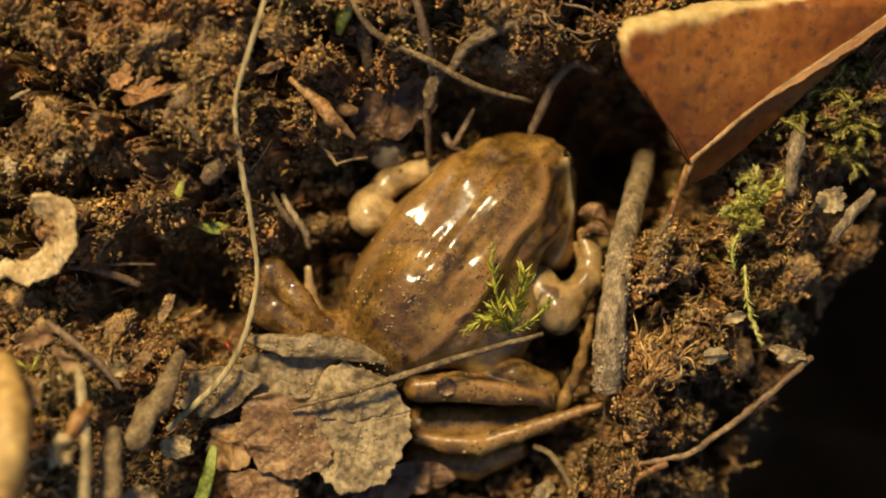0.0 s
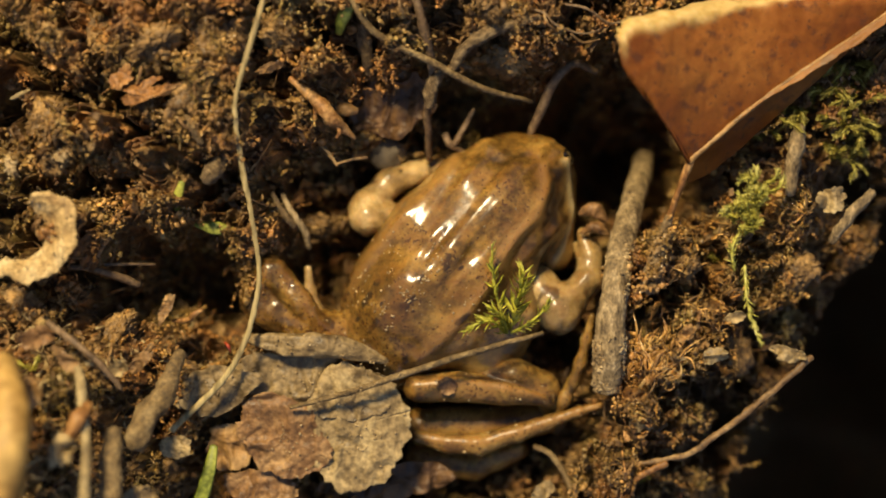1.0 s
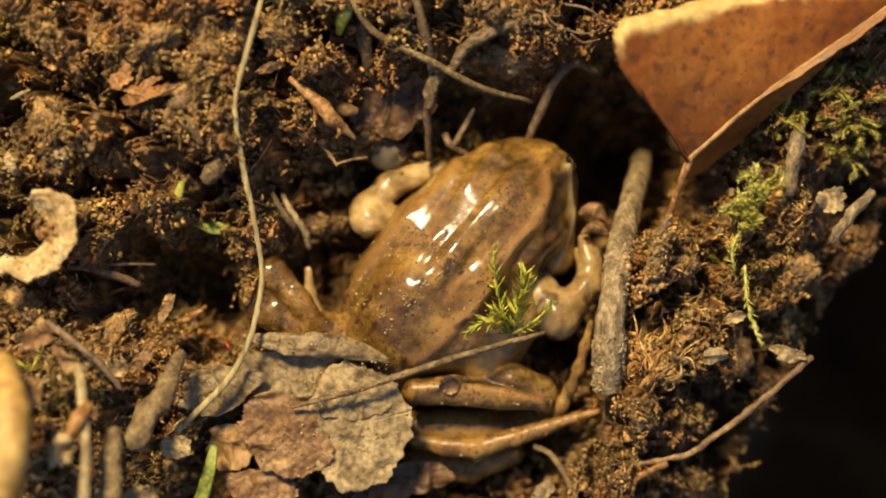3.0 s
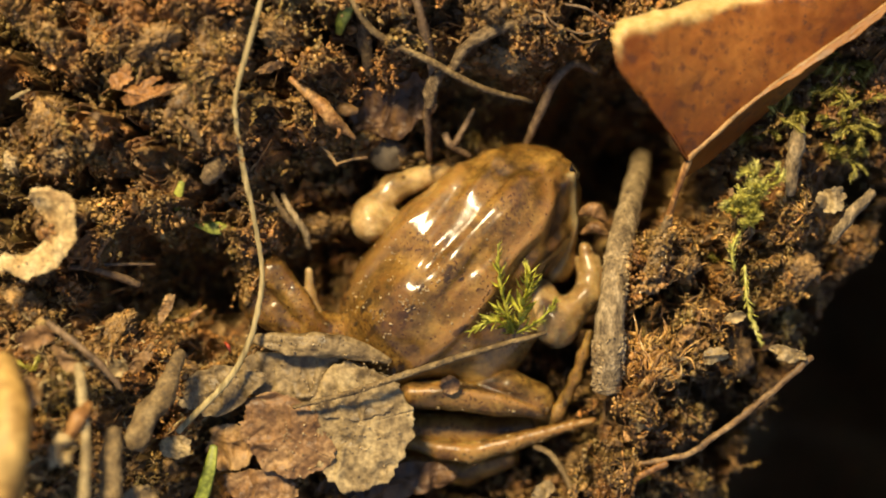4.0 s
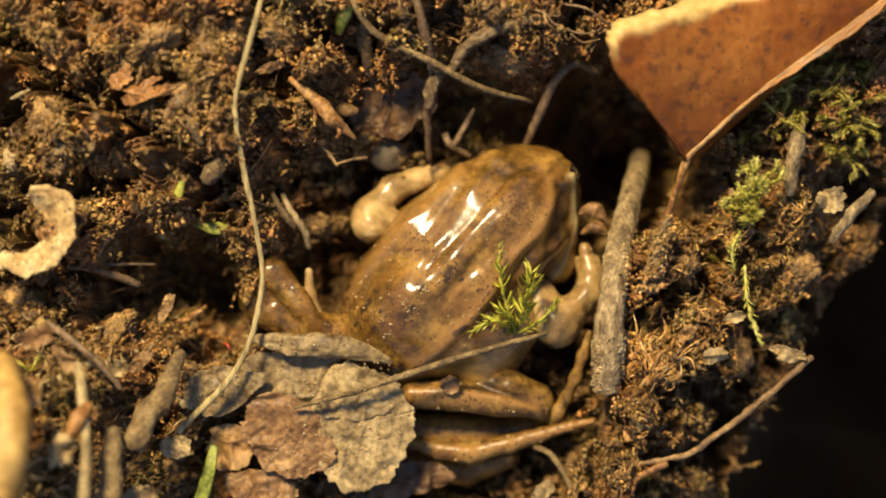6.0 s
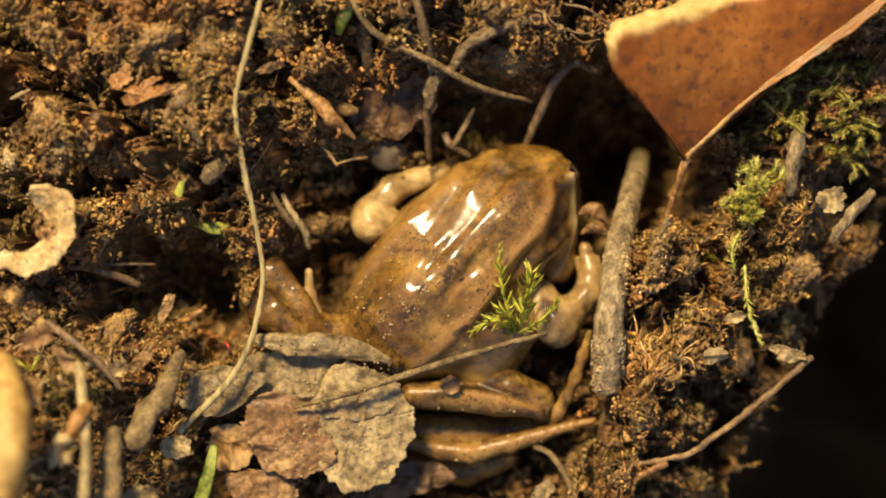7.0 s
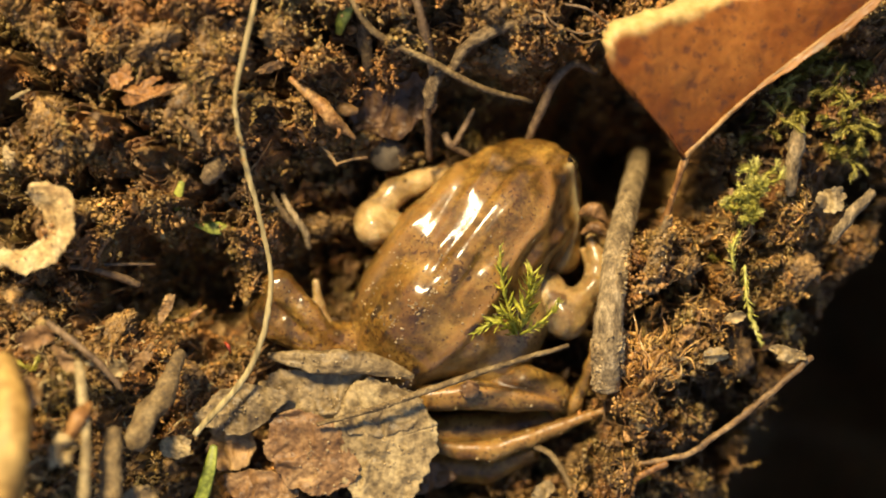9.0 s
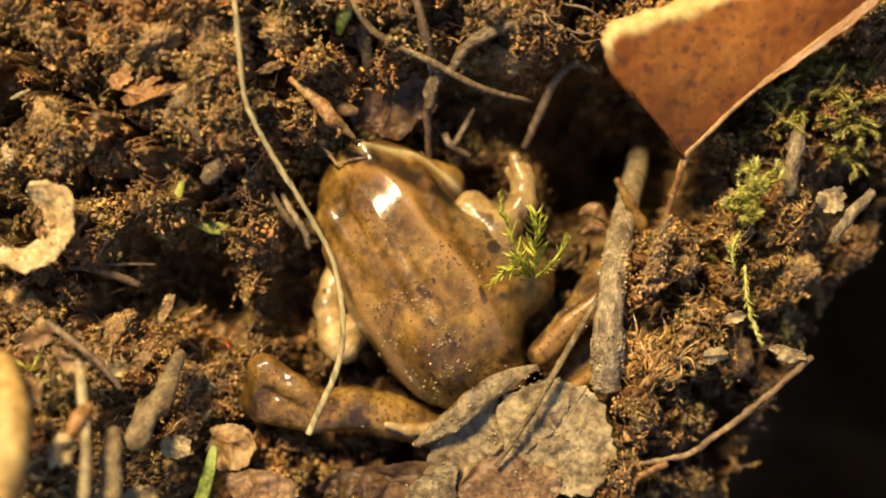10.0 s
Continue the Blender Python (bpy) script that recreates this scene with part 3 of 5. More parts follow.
single("peat_granules", granules(800, 21, lump_ground, (16, 40), (0.22, 0.60), 1.4), GRAIN, (0, 0, 0), "wet ochre-brown peat crumbs stuck together in lumps", "soil", kind="stuff", smoothed=False)
single("hanging_granules", granules(300, 22, lambda x, y: (land(x, y)[1] > 0.74) & (land(x, y)[1] < 1.05) & ((x > -36) | (y > 0)) & (np.abs(x) < 46) & ((y > 12) | (x < -24)), (14, 34), (0.24, 0.6), 1.3), GRAIN, (0, 0, 0),
       "wet crumbs clinging to the hollow's walls", "soil", kind="stuff", smoothed=False)
single("rotted_fronds", granules(900, 23, lambda x, y: (land(x, y)[2] < 4) & (x > 42) & (sponge(x, y) > 0.45), (8, 18), (0.24, 0.5), chain=True, shreds=0.75), FROND, (0, 0, 0),
       "matted ochre rotted moss fronds on the bank", "plant litter", kind="stuff")
single("near_fronds", granules(520, 25, lambda x, y: (x < -44) & (y < -8) & (sponge(x, y) > 0.42), (9, 20), (0.26, 0.6), chain=True, shreds=0.75), FROND, (0, 0, 0),
       "ochre rotted moss fronds among the sticks", "plant litter", kind="stuff")
single("peat_strings", granules(2300, 24, lambda x, y: lump_ground(x, y) & (x < 42), (8, 18), (0.24, 0.52), chain=True, shreds=0.75), GRAIN, (0, 0, 0),
       "crumbling strings of wet peat", "soil", kind="stuff")


def flakes(count, seed, keep):
    """Thin curled scraps of bark and leaf."""
    rng = np.random.RandomState(seed)
    out = []
    for x, y in strewn(rng, count, keep):
        l, w = rng.uniform(0.7, 2.6), rng.uniform(0.25, 0.8)
        u, v = np.meshgrid(np.linspace(-1, 1, 5), np.linspace(-1, 1, 3), indexing="ij")
        p = np.stack([u * l, v * w * (1.1 - u * u * rng.uniform(0.3, 0.9)), rng.uniform(-0.7, 0.7) * u * u + rng.uniform(-0.5, 0.8) * v * v], -1) + rng.randn(5, 3, 3) * 0.12
        p = p.reshape(-1, 3)
        turn = np.array(Euler((rng.uniform(-0.8, 0.8), rng.uniform(-0.8, 0.8), rng.uniform(0, 6.28))).to_matrix())
        p = p @ turn.T + np.array((x, y, height(x, y) + rng.uniform(0.1, 1.1)))
        p = np.vstack([p, p - turn[:, 2] * 0.2])
        f = []
        for i in range(4):
            for j in range(2):
                q = (i * 3 + j, i * 3 + 3 + j, i * 3 + 4 + j, i * 3 + 1 + j)
                f += [q, tuple(k + 15 for k in q[::-1])]
        rim = [0, 3, 6, 9, 12, 13, 14, 11, 8, 5, 2, 1]
        f += [(b_, a_, a_ + 15, b_ + 15) for a_, b_ in zip(rim, rim[1:] + rim[:1])]
        out.append((p, f))
    return joined(out)


single("litter_flakes", flakes(450, 12, on_bank), FLAKE, (0, 0, 0), "brown and ochre scraps of bark and leaf in the soil", "plant litter", kind="stuff", smoothed=False)


def fibres(count, seed, keep, length=(3, 11), thick=(0.10, 0.32)):
    """Short bent rootlets and plant shreds lying on the soil."""
    rng = np.random.RandomState(seed)
    out = []
    for x, y in strewn(rng, count, keep):
        a, l = rng.uniform(0, 6.28), rng.uniform(*length)
        pts = []
        for s in np.linspace(0, 1, 4):
            a += rng.uniform(-0.5, 0.5)
            px, py = x + math.cos(a) * l * s, y + math.sin(a) * l * s
            pts.append((px, py, height(px, py) + rng.uniform(0.2, 2.6)))
        w = rng.uniform(*thick)
        out.append(tube(pts, (w, w * 0.9, w * 0.7, w * 0.3), 7, 5, 0.3, len(out)))
    return joined(out)


shreds = single("plant_shreds", fibres(1700, 11, lambda x, y: land(x, y)[2] < 2), FIBRE, (0, 0, 0),
                "fine brown rootlets and plant shreds scattered in the soil", "plant litter", kind="stuff")


single("edge_rootlets", fibres(240, 13, lambda x, y: (land(x, y)[2] > -9) & (land(x, y)[2] < 4), (3, 9), (0.08, 0.24)), FIBRE, (0, 0, 0),
       "fine rootlets hanging over the bank's broken edge", "plant litter", kind="stuff")
single("rotted_fibres", fibres(420, 14, lambda x, y: (x > 52) & (x < 90) & (y > -16) & (y < 12), (2, 6), (0.10, 0.3)), TUFT, (0, 0, 0),
       "matted rust-brown rotted fibres on the bank", "plant litter", kind="stuff")
single("straw_litter", fibres(160, 15, lambda x, y: (x < -50) & (y < -14), (2, 8), (0.15, 0.5)), PALE, (0, 0, 0),
       "short pale stalks and shreds in the soil", "plant litter", kind="stuff")


# ---- the frog ----
FROG_AT = (0.8, -3.8, -17)
frog = thing("frog", FROG_AT, "wet brown frog with dark spots lying in the soil hollow", "frog")


def frog_body():
    spine = [(-14.9, -22.8, -9, 10.5), (-6.3, -13.3, -8, 15.5), (2.7, -3.1, -7, 16.5), (10.5, 5.8, -7, 13.8), (16.4, 11.0, -8, 11.8), (18.8, 13.0, -9, 10.0)]
    snout = (20.3, 15.5, -13, 7.0)

    def field(X, Y, Z):
        d = None
        for a, b in zip(spine, spine[1:] + [snout]):
            e = bone(X, Y, Z, a[:3], b[:3], a[3], b[3], 1.18)
            d = e if d is None else melt(d, e, 4.0)
        # brow bulges over the eyes, the hump of the hips, the flank
        d = melt(d, bone(X, Y, Z, (13.5, 17.0, -6), (24.5, 16.0, -8), 3.8, 4.0), 3.5)
        d = melt(d, bone(X, Y, Z, (18.5, 16.5, -9), (22.6, 16.8, -10), 5.6, 5.2), 3.0)
        d = melt(d, bone(X, Y, Z, (11.4, 19.7, -3), (12.9, 16.8, -3), 2.8, 2.5), 1.8)
        d = melt(d, bone(X, Y, Z, (26.7, 17.5, -5), (25.5, 14.6, -4), 2.9, 2.6), 1.8)
        d = melt(d, bone(X, Y, Z, (-11.9, -15.0, 1.5), (-6.9, -10.0, 4), 3.6, 4.4), 6.0)
        d = melt(d, bone(X, Y, Z, (2.1, -15.3, -8), (15.4, 3.3, -5), 12.0, 11.0, 1.1), 5.0)
        d = melt(d, bone(X, Y, Z, (15.0, -15.4, -11), (8.6, -25.9, -12), 8.5, 8.0), 4.0)
        d = melt(d, bone(X, Y, Z, (28.0, 13.1, -11), (26.0, -3.8, -11), 3.6, 4.2), 4.0)
        return d
    lo, hi = (-31.0, -35.8, -32), (34.1, 28.7, 14)
    v, f = surface(field, lo, hi, 0.38)
    x, y = v[:, 0], v[:, 1]
    upper = smooth(-12, -4, v[:, 2])
    right = near_line(x, y, [(23.5, 14.9), (23.6, 11.6), (21.6, 4.6), (15.6, -1.2), (11.4, -7.5), (3.4, -17.6), (-6.0, -26.0)], 1.6)
    left = near_line(x, y, [(3.9, 17.6), (-4.9, 8.2), (-15.5, -2.4), (-24.2, -14.9)], 1.5)
    lip = near_line(x, y, [(28.3, 16.0), (29.4, 11.5), (29.4, 4.6), (27.7, -2.5), (24.3, -8.0)], 0.7)
    mask = near_line(x, y, [(26.0, 13.2), (25.2, 5.5), (24.0, -2.0), (22.8, -7.0)], 2.1)
    hollow = near_line(x, y, [(19.5, 1.0), (15.5, -8.5), (9.0, -18.0)], 2.4) * (1 - right)
    flank = near_line(x, y, [(21.0, -5.0), (19.0, -13.0), (14.5, -22.0), (6.0, -27.0)], 4.5) * smooth(4, -3, v[:, 2])
    groove = near_line(x, y, [(12.5, 17.0), (17.6, 17.6), (23.0, 16.1)], 1.2)
    wrinkle = fbm((x * 0.66 + y * 0.75) * 0.045, (x * -0.75 + y * 0.66) * 0.26, 0, 2, 61) - 0.5
    rng = np.random.RandomState(5)
    blots = np.zeros(len(x))
    # loose clusters of fine specks, and a few longer dark dashes over the rump
    specks = 0 * x
    for px, py, w in ((-5.5, 1.5, 4.0), (0.8, -5.5, 3.5), (-23.0, -11.0, 5.0), (-17.0, -17.0, 4.5), (-8.0, -13.5, 4.0), (15.0, 10.0, 5.0), (10.0, -8.5, 4.0), (-12.0, -24.0, 5.0), (16.0, -20.0, 5.0)):
        specks = np.maximum(specks, np.exp(-((x - px) ** 2 + (y - py) ** 2) / w ** 2))
    for a in range(26):
        heart = ((-23.0, -11.0), (-17.0, -16.0), (-8.0, -14.0), (-12.0, -24.0), (1.0, -6.0), (16.0, -20.0))[a % 6]
        px, py = heart[0] + 3.4 * rng.randn(), heart[1] + 3.4 * rng.randn()
        w, turn = rng.uniform(0.3, 0.6), rng.uniform(0.4, 1.4)
        ux, uy = (x - px) * math.cos(turn) + (y - py) * math.sin(turn), (y - py) * math.cos(turn) - (x - px) * math.sin(turn)
        blots = np.maximum(blots, smooth(1.3, 0.8, np.hypot(ux / (2.0 * w), uy / w) + 0.9 * (vnoise(x * 2.2, y * 2.2, 0, 63) - 0.5)))
    for dash in ([(-26.5, -15.5), (-24.5, -11.0), (-22.8, -9.0)], [(-19.2, 1.0), (-16.8, 1.2)], [(-17.6, -13.4), (-16.0, -11.4)], [(-16.4, -19.2), (-15.0, -17.2)], [(-9.2, -14.0), (-6.4, -12.6)], [(2.6, -18.2), (4.8, -16.6)], [(0.6, -6.0), (1.6, -4.0)]):
        blots = np.maximum(blots, smooth(0.25, 0.7, near_line(x, y, dash, 0.75) + 0.5 * (vnoise(x * 1.8, y * 1.8, 0, 65) - 0.5)))
    # A round dark spot painted for the shaded hole at the flank.
    blots = np.maximum(blots, smooth(0.3, 0.6, np.exp(-((x - 14.6) ** 2 + (y + 17.6) ** 2) / 1.7 ** 2)))
    rump = 0.42 * smooth(-2, -22, 0.67 * x + 0.74 * y) * smooth(0.35, 0.6, fbm(x * 0.2, y * 0.2, 0, 3, 64))
    c = np.array((2.1, -5.1, -16))
    n = v - c
    n /= np.linalg.norm(n, axis=1)[:, None]
    push = 0.85 * right + 0.9 * left + 0.55 * lip - 0.5 * mask - 0.8 * hollow + 0.06 * blots - 0.35 * groove + 2.4 * wrinkle * upper * smooth(-18, 2, x * 0.6 + y * 0.8) + 0.03 * (fbm(x * 0.8, y * 0.8, v[:, 2] * 0.8, 2, 62) - 0.5)
    v = v + n * push[:, None]
    return (v, f), np.stack([np.clip(0.85 * right + 0.5 * left, 0, 1), np.clip(np.maximum(np.maximum(1.25 * mask, rump), 0.9 * blots), 0, 1), np.clip(0.8 * lip + 0.15 * flank, 0, 1), specks], 1)


vf, rgb = frog_body()
torso = part("body", vf, FROG, frog)
marks(torso, rgb)


def frog_eye(place, r, turn):
    """An eyeball under a brow, with a gold band round a dark slit."""
    eye = part("eye", limb([(*place, r), (place[0] + 0.1, place[1], place[2], r)], 0.2, 0.3), EYE, frog, "dark glossy eye")
    a = np.linspace(radians(turn - 70), radians(turn + 70), 7)
    band = [(place[0] + r * 0.66 * math.cos(k), place[1] + r * 0.66 * math.sin(k), place[2] + 0.72 * r) for k in a]
    part("iris", tube(band, [0.06, 0.12, 0.16, 0.18, 0.16, 0.12, 0.06], 24, 6), IRIS, eye, "gold iris")


frog_eye((11.6, 19.8, -2.6), 2.0, 150)
frog_eye((28.1, 16.8, -5), 2.6, 10)


def leg(name, joints, label="", k=1.6, flat=1.0, skin=None, uneven=1.0, lit_ochre=0.35, stripe=None, crease=None):
    """A limb of the frog, uneven and barred, with light and shade tinted into its skin."""
    ob = part(name, limb(joints, k, 0.42, flat), skin or LIMB, frog, label)
    me = ob.data
    n = len(me.vertices)
    co, no = np.empty(n * 3), np.empty(n * 3)
    me.vertices.foreach_get("co", co)
    me.vertex_normals.foreach_get("vector", no)
    co, no = co.reshape(-1, 3) / MM, no.reshape(-1, 3)
    x, y, z = co.T
    push = 1.0 * uneven * (fbm(x * 0.28, y * 0.28, z * 0.28, 2, 71) - 0.5) + 0.22 * uneven * (fbm(x * 1.1, y * 1.1, z * 1.1, 2, 72) - 0.5)
    wx, wy = x + FROG_AT[0], y + FROG_AT[1]
    # Ochre stripe, painted only where the ridge faces up to the lamp.
    pale = 0.85 * near_line(wx, wy, stripe, 1.1) * smooth(0.0, 0.5, no[:, 2]) if stripe else 0 * x
    # The crease is sunk and also darkened in colour, as painted shade.
    shaded_fold = near_line(wx, wy, crease, 0.55) * smooth(0.0, 0.4, no[:, 2]) if crease else 0 * x
    push = push - 0.7 * shaded_fold + 0.25 * pale
    me.vertices.foreach_set("co", ((co + no * push[:, None]) * MM).ravel())
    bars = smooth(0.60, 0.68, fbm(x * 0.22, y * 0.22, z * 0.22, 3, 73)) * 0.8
    # Ochre only on upward-facing skin: the lit tops are put into the colour.
    ochre = smooth(0.50, 0.66, fbm(x * 0.16 + 9, y * 0.3, z * 0.2, 2, 74)) * smooth(0.2, 0.8, no[:, 2]) * lit_ochre
    marks(ob, np.stack([np.maximum(ochre, pale), np.clip(bars + 0.8 * shaded_fold, 0, 1) * (1 - pale), 0 * x, 0.6 + 0 * x], 1))
    return ob


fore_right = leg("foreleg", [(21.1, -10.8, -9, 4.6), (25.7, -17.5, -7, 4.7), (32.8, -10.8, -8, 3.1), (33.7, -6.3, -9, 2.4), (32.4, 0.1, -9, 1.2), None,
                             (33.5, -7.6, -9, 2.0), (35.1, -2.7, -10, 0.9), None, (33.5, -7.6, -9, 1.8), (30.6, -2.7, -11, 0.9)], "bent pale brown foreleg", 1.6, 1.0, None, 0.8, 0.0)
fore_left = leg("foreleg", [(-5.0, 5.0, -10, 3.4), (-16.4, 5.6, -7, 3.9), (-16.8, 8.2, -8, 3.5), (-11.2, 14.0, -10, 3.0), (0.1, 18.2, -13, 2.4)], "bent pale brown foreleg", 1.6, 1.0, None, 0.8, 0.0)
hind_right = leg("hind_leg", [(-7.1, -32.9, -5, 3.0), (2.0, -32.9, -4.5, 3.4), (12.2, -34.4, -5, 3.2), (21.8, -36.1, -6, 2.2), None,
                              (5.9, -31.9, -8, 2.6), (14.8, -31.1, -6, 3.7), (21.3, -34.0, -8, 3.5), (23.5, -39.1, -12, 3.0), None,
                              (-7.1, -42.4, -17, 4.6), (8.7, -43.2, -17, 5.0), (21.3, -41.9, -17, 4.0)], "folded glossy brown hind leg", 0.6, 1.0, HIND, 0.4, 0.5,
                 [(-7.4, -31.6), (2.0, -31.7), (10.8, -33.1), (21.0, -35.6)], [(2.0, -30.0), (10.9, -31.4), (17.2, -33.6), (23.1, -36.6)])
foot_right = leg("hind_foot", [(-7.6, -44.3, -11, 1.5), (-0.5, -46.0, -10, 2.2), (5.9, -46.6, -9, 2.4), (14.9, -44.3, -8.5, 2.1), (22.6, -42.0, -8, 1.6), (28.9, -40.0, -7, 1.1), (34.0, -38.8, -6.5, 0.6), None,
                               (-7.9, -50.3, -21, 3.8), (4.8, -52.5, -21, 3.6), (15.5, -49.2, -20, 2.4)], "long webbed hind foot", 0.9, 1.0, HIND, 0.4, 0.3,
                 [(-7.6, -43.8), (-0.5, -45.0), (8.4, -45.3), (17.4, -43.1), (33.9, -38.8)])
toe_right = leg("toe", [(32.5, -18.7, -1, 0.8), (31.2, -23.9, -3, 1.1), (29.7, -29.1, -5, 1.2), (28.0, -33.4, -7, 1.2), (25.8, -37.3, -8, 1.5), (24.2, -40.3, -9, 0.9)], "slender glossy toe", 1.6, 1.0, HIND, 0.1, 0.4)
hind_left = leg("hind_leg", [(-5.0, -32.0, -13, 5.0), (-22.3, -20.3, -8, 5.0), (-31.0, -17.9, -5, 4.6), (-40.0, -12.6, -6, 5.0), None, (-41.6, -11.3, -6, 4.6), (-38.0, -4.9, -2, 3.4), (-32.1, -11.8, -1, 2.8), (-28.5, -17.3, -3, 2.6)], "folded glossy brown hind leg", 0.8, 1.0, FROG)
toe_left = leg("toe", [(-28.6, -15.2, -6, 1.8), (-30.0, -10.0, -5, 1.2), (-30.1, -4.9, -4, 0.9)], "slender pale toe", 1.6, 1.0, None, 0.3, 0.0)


def frog_grit():
    """Soil grains stuck to the frog's back."""
    rng = np.random.RandomState(9)
    v0, f0 = ico(1)
    skin = np.array([p.co[:] for p in torso.data.vertices]) / MM + ORIGIN["frog"]
    skin = skin[skin[:, 2] > -8]
    out = []
    for (px, py), n, spread in (((-16.1, -13.0), 24, 2.4), ((-6.1, -13.0), 12, 1.6), ((-11.8, -1.1), 12, 1.8), ((0.1, -3.4), 14, 1.6), ((4.5, -17.4), 16, 3.0), ((14.5, 2.6), 10, 6.0), *(((-9 + 8 * rng.randn(), -9 + 7 * rng.randn()), rng.randint(3, 9), 0.7) for _ in range(16))):
        for _ in range(n):
            x, y = px + rng.randn() * spread, py + rng.randn() * spread
            k = np.argmin((skin[:, 0] - x) ** 2 + (skin[:, 1] - y) ** 2 - 0.02 * skin[:, 2])
            r = rng.uniform(0.08, 0.34)
            out.append((v0 * r * (1 + 0.6 * (rng.rand(len(v0), 1) - 0.5)) + skin[k] + np.array((0, 0, 0.3 * r)), [tuple(q) for q in f0.tolist()]))
    return joined(out)


def limb_grit(limb_part, count, seed):
    """Soil grains on the upper side of a limb."""
    rng = np.random.RandomState(seed)
    v0, f0 = ico(1)
    n = len(limb_part.data.vertices)
    no = np.empty(n * 3)
    limb_part.data.vertex_normals.foreach_get("vector", no)
    top = np.flatnonzero(no.reshape(-1, 3)[:, 2] > 0.35)
    out = []
    for k in rng.choice(top, count):
        g = rng.uniform(0.1, 0.32)
        at = np.array(limb_part.data.vertices[int(k)].co) / MM + ORIGIN["frog"]
        out.append((v0 * g * (1 + 0.6 * (rng.rand(len(v0), 1) - 0.5)) + at + np.array((0, 0, 0.3 * g)), [tuple(q) for q in f0.tolist()]))
    return joined(out)


for n, (l, count) in enumerate(((hind_right, 50), (foot_right, 40), (hind_left, 14), (fore_right, 16))):
    tagged(part("grit", limb_grit(l, count, 60 + n), CRUST, l, "pale soil grains stuck to the skin", False), kind="stuff")
tagged(part("grit", frog_grit(), CRUST, frog, "pale soil grains stuck to the skin", False), kind="stuff")

def rolled(line, width, seed, turn=250):
    """A strip of leaf rolled in along its length."""
    c = spline(line, 40)

    def point(u, v):
        s = u[:, 0]
        p = np.stack([np.interp(s, np.linspace(0, 1, 40), c[:, m]) for m in range(3)], -1)
        d = np.gradient(p, axis=0)
        d /= np.linalg.norm(d, axis=1)[:, None]
        side = np.stack([-d[:, 1], d[:, 0], 0 * s], -1)
        w = width * np.sin(np.pi * np.clip(s * 0.94 + 0.03, 0, 1)) ** 0.8
        a = radians(turn) * (v - 0.5)
        out = np.sin(a) * (w[:, None] / 2) * (1 + 0.7 * (fbm(u * 6, v * 2, 0, 3, seed) - 0.5))
        up = np.cos(a) * (w[:, None] / 2) * 0.9 + 1.3 * (fbm(u * 7, v * 2.5, 0, 3, seed + 1) - 0.5)
        q = p[:, None, :] + out[:, :, None] * side[:, None, :] + up[:, :, None] * np.array([0, 0, 1.0])
        return q[..., 0], q[..., 1], q[..., 2]
    return sheet(44, 22, point, 0.25)


# ---- the dead leaf over the frog's hind end ----
dead = thing("dead_leaf", (-26.0, -35.6, -6), "crumpled grey-brown dead leaf over the frog's hind end", "leaf")
part("blade", blade((-17.8, -38.5, 3), (12.0, 14.5), 15, 71, 0.8, (0.02, 0.10), 24), TANLEAF, dead, "tan serrated lobe")
part("blade", blade((-34.5, -41.3, 3), (11.5, 9.0), -25, 72, 1.35, (0.0, 0.12), 22), REDLEAF, dead, "russet crumpled lobe")
part("blade", blade((-27.7, -29.8, 3), (17.5, 7.0), -6, 73, 1.1, (0.02, -0.05), 26), DEADLEAF, dead)
part("blade", blade((-49.0, -30.6, 5), (10.0, 5.0), 14, 74, 1.1, (0.05, 0.05), 20), DEADLEAF, dead)


part("rolled_edge", rolled([(-42.9, -19.4, 4), (-32.5, -20.3, 5), (-21.4, -21.6, 5), (-11.1, -24.6, 3)], 6.2, 75, 130), DEADLEAF, dead, "rolled grey leaf edge")
part("petiole", tube([(-32.3, -34.4, 6), (-17.5, -30.3, 8), (-6.6, -26.6, 8), (8.1, -22.2, 6), (22.8, -18.4, 3)], (0.45, 0.65, 0.75, 0.65, 0.5), 50, 8, 0.3, 3), STUB, dead, "thin grey-brown leaf stalk")


def leaf_grit(leaf, count, seed):
    """Soil grains strewn on a leaf's blades."""
    rng = np.random.RandomState(seed)
    v0, f0 = ico(1)
    out = []
    for child in leaf.children:
        v = np.array([p.co[:] for p in child.data.vertices]) / MM + ORIGIN[leaf.name]
        v = v[:len(v) // 2]
        for k in rng.randint(0, len(v), count):
            g = rng.uniform(0.1, 0.3)
            out.append((v0 * g * (1 + 0.6 * (rng.rand(len(v0), 1) - 0.5)) + v[k] + rng.randn(3) * (0.6, 0.6, 0) + np.array((0, 0, 0.2)), [tuple(q) for q in f0.tolist()]))
    return joined(out)


tagged(part("grit", leaf_grit(dead, 55, 23), CRUST, dead, "soil grains on the leaf", False), kind="stuff")

# ---- the orange birch leaf ----
birch = thing("birch_leaf", (51.5, 19.0, 12), "orange autumn birch leaf with dark specks and a curled rim", "leaf")


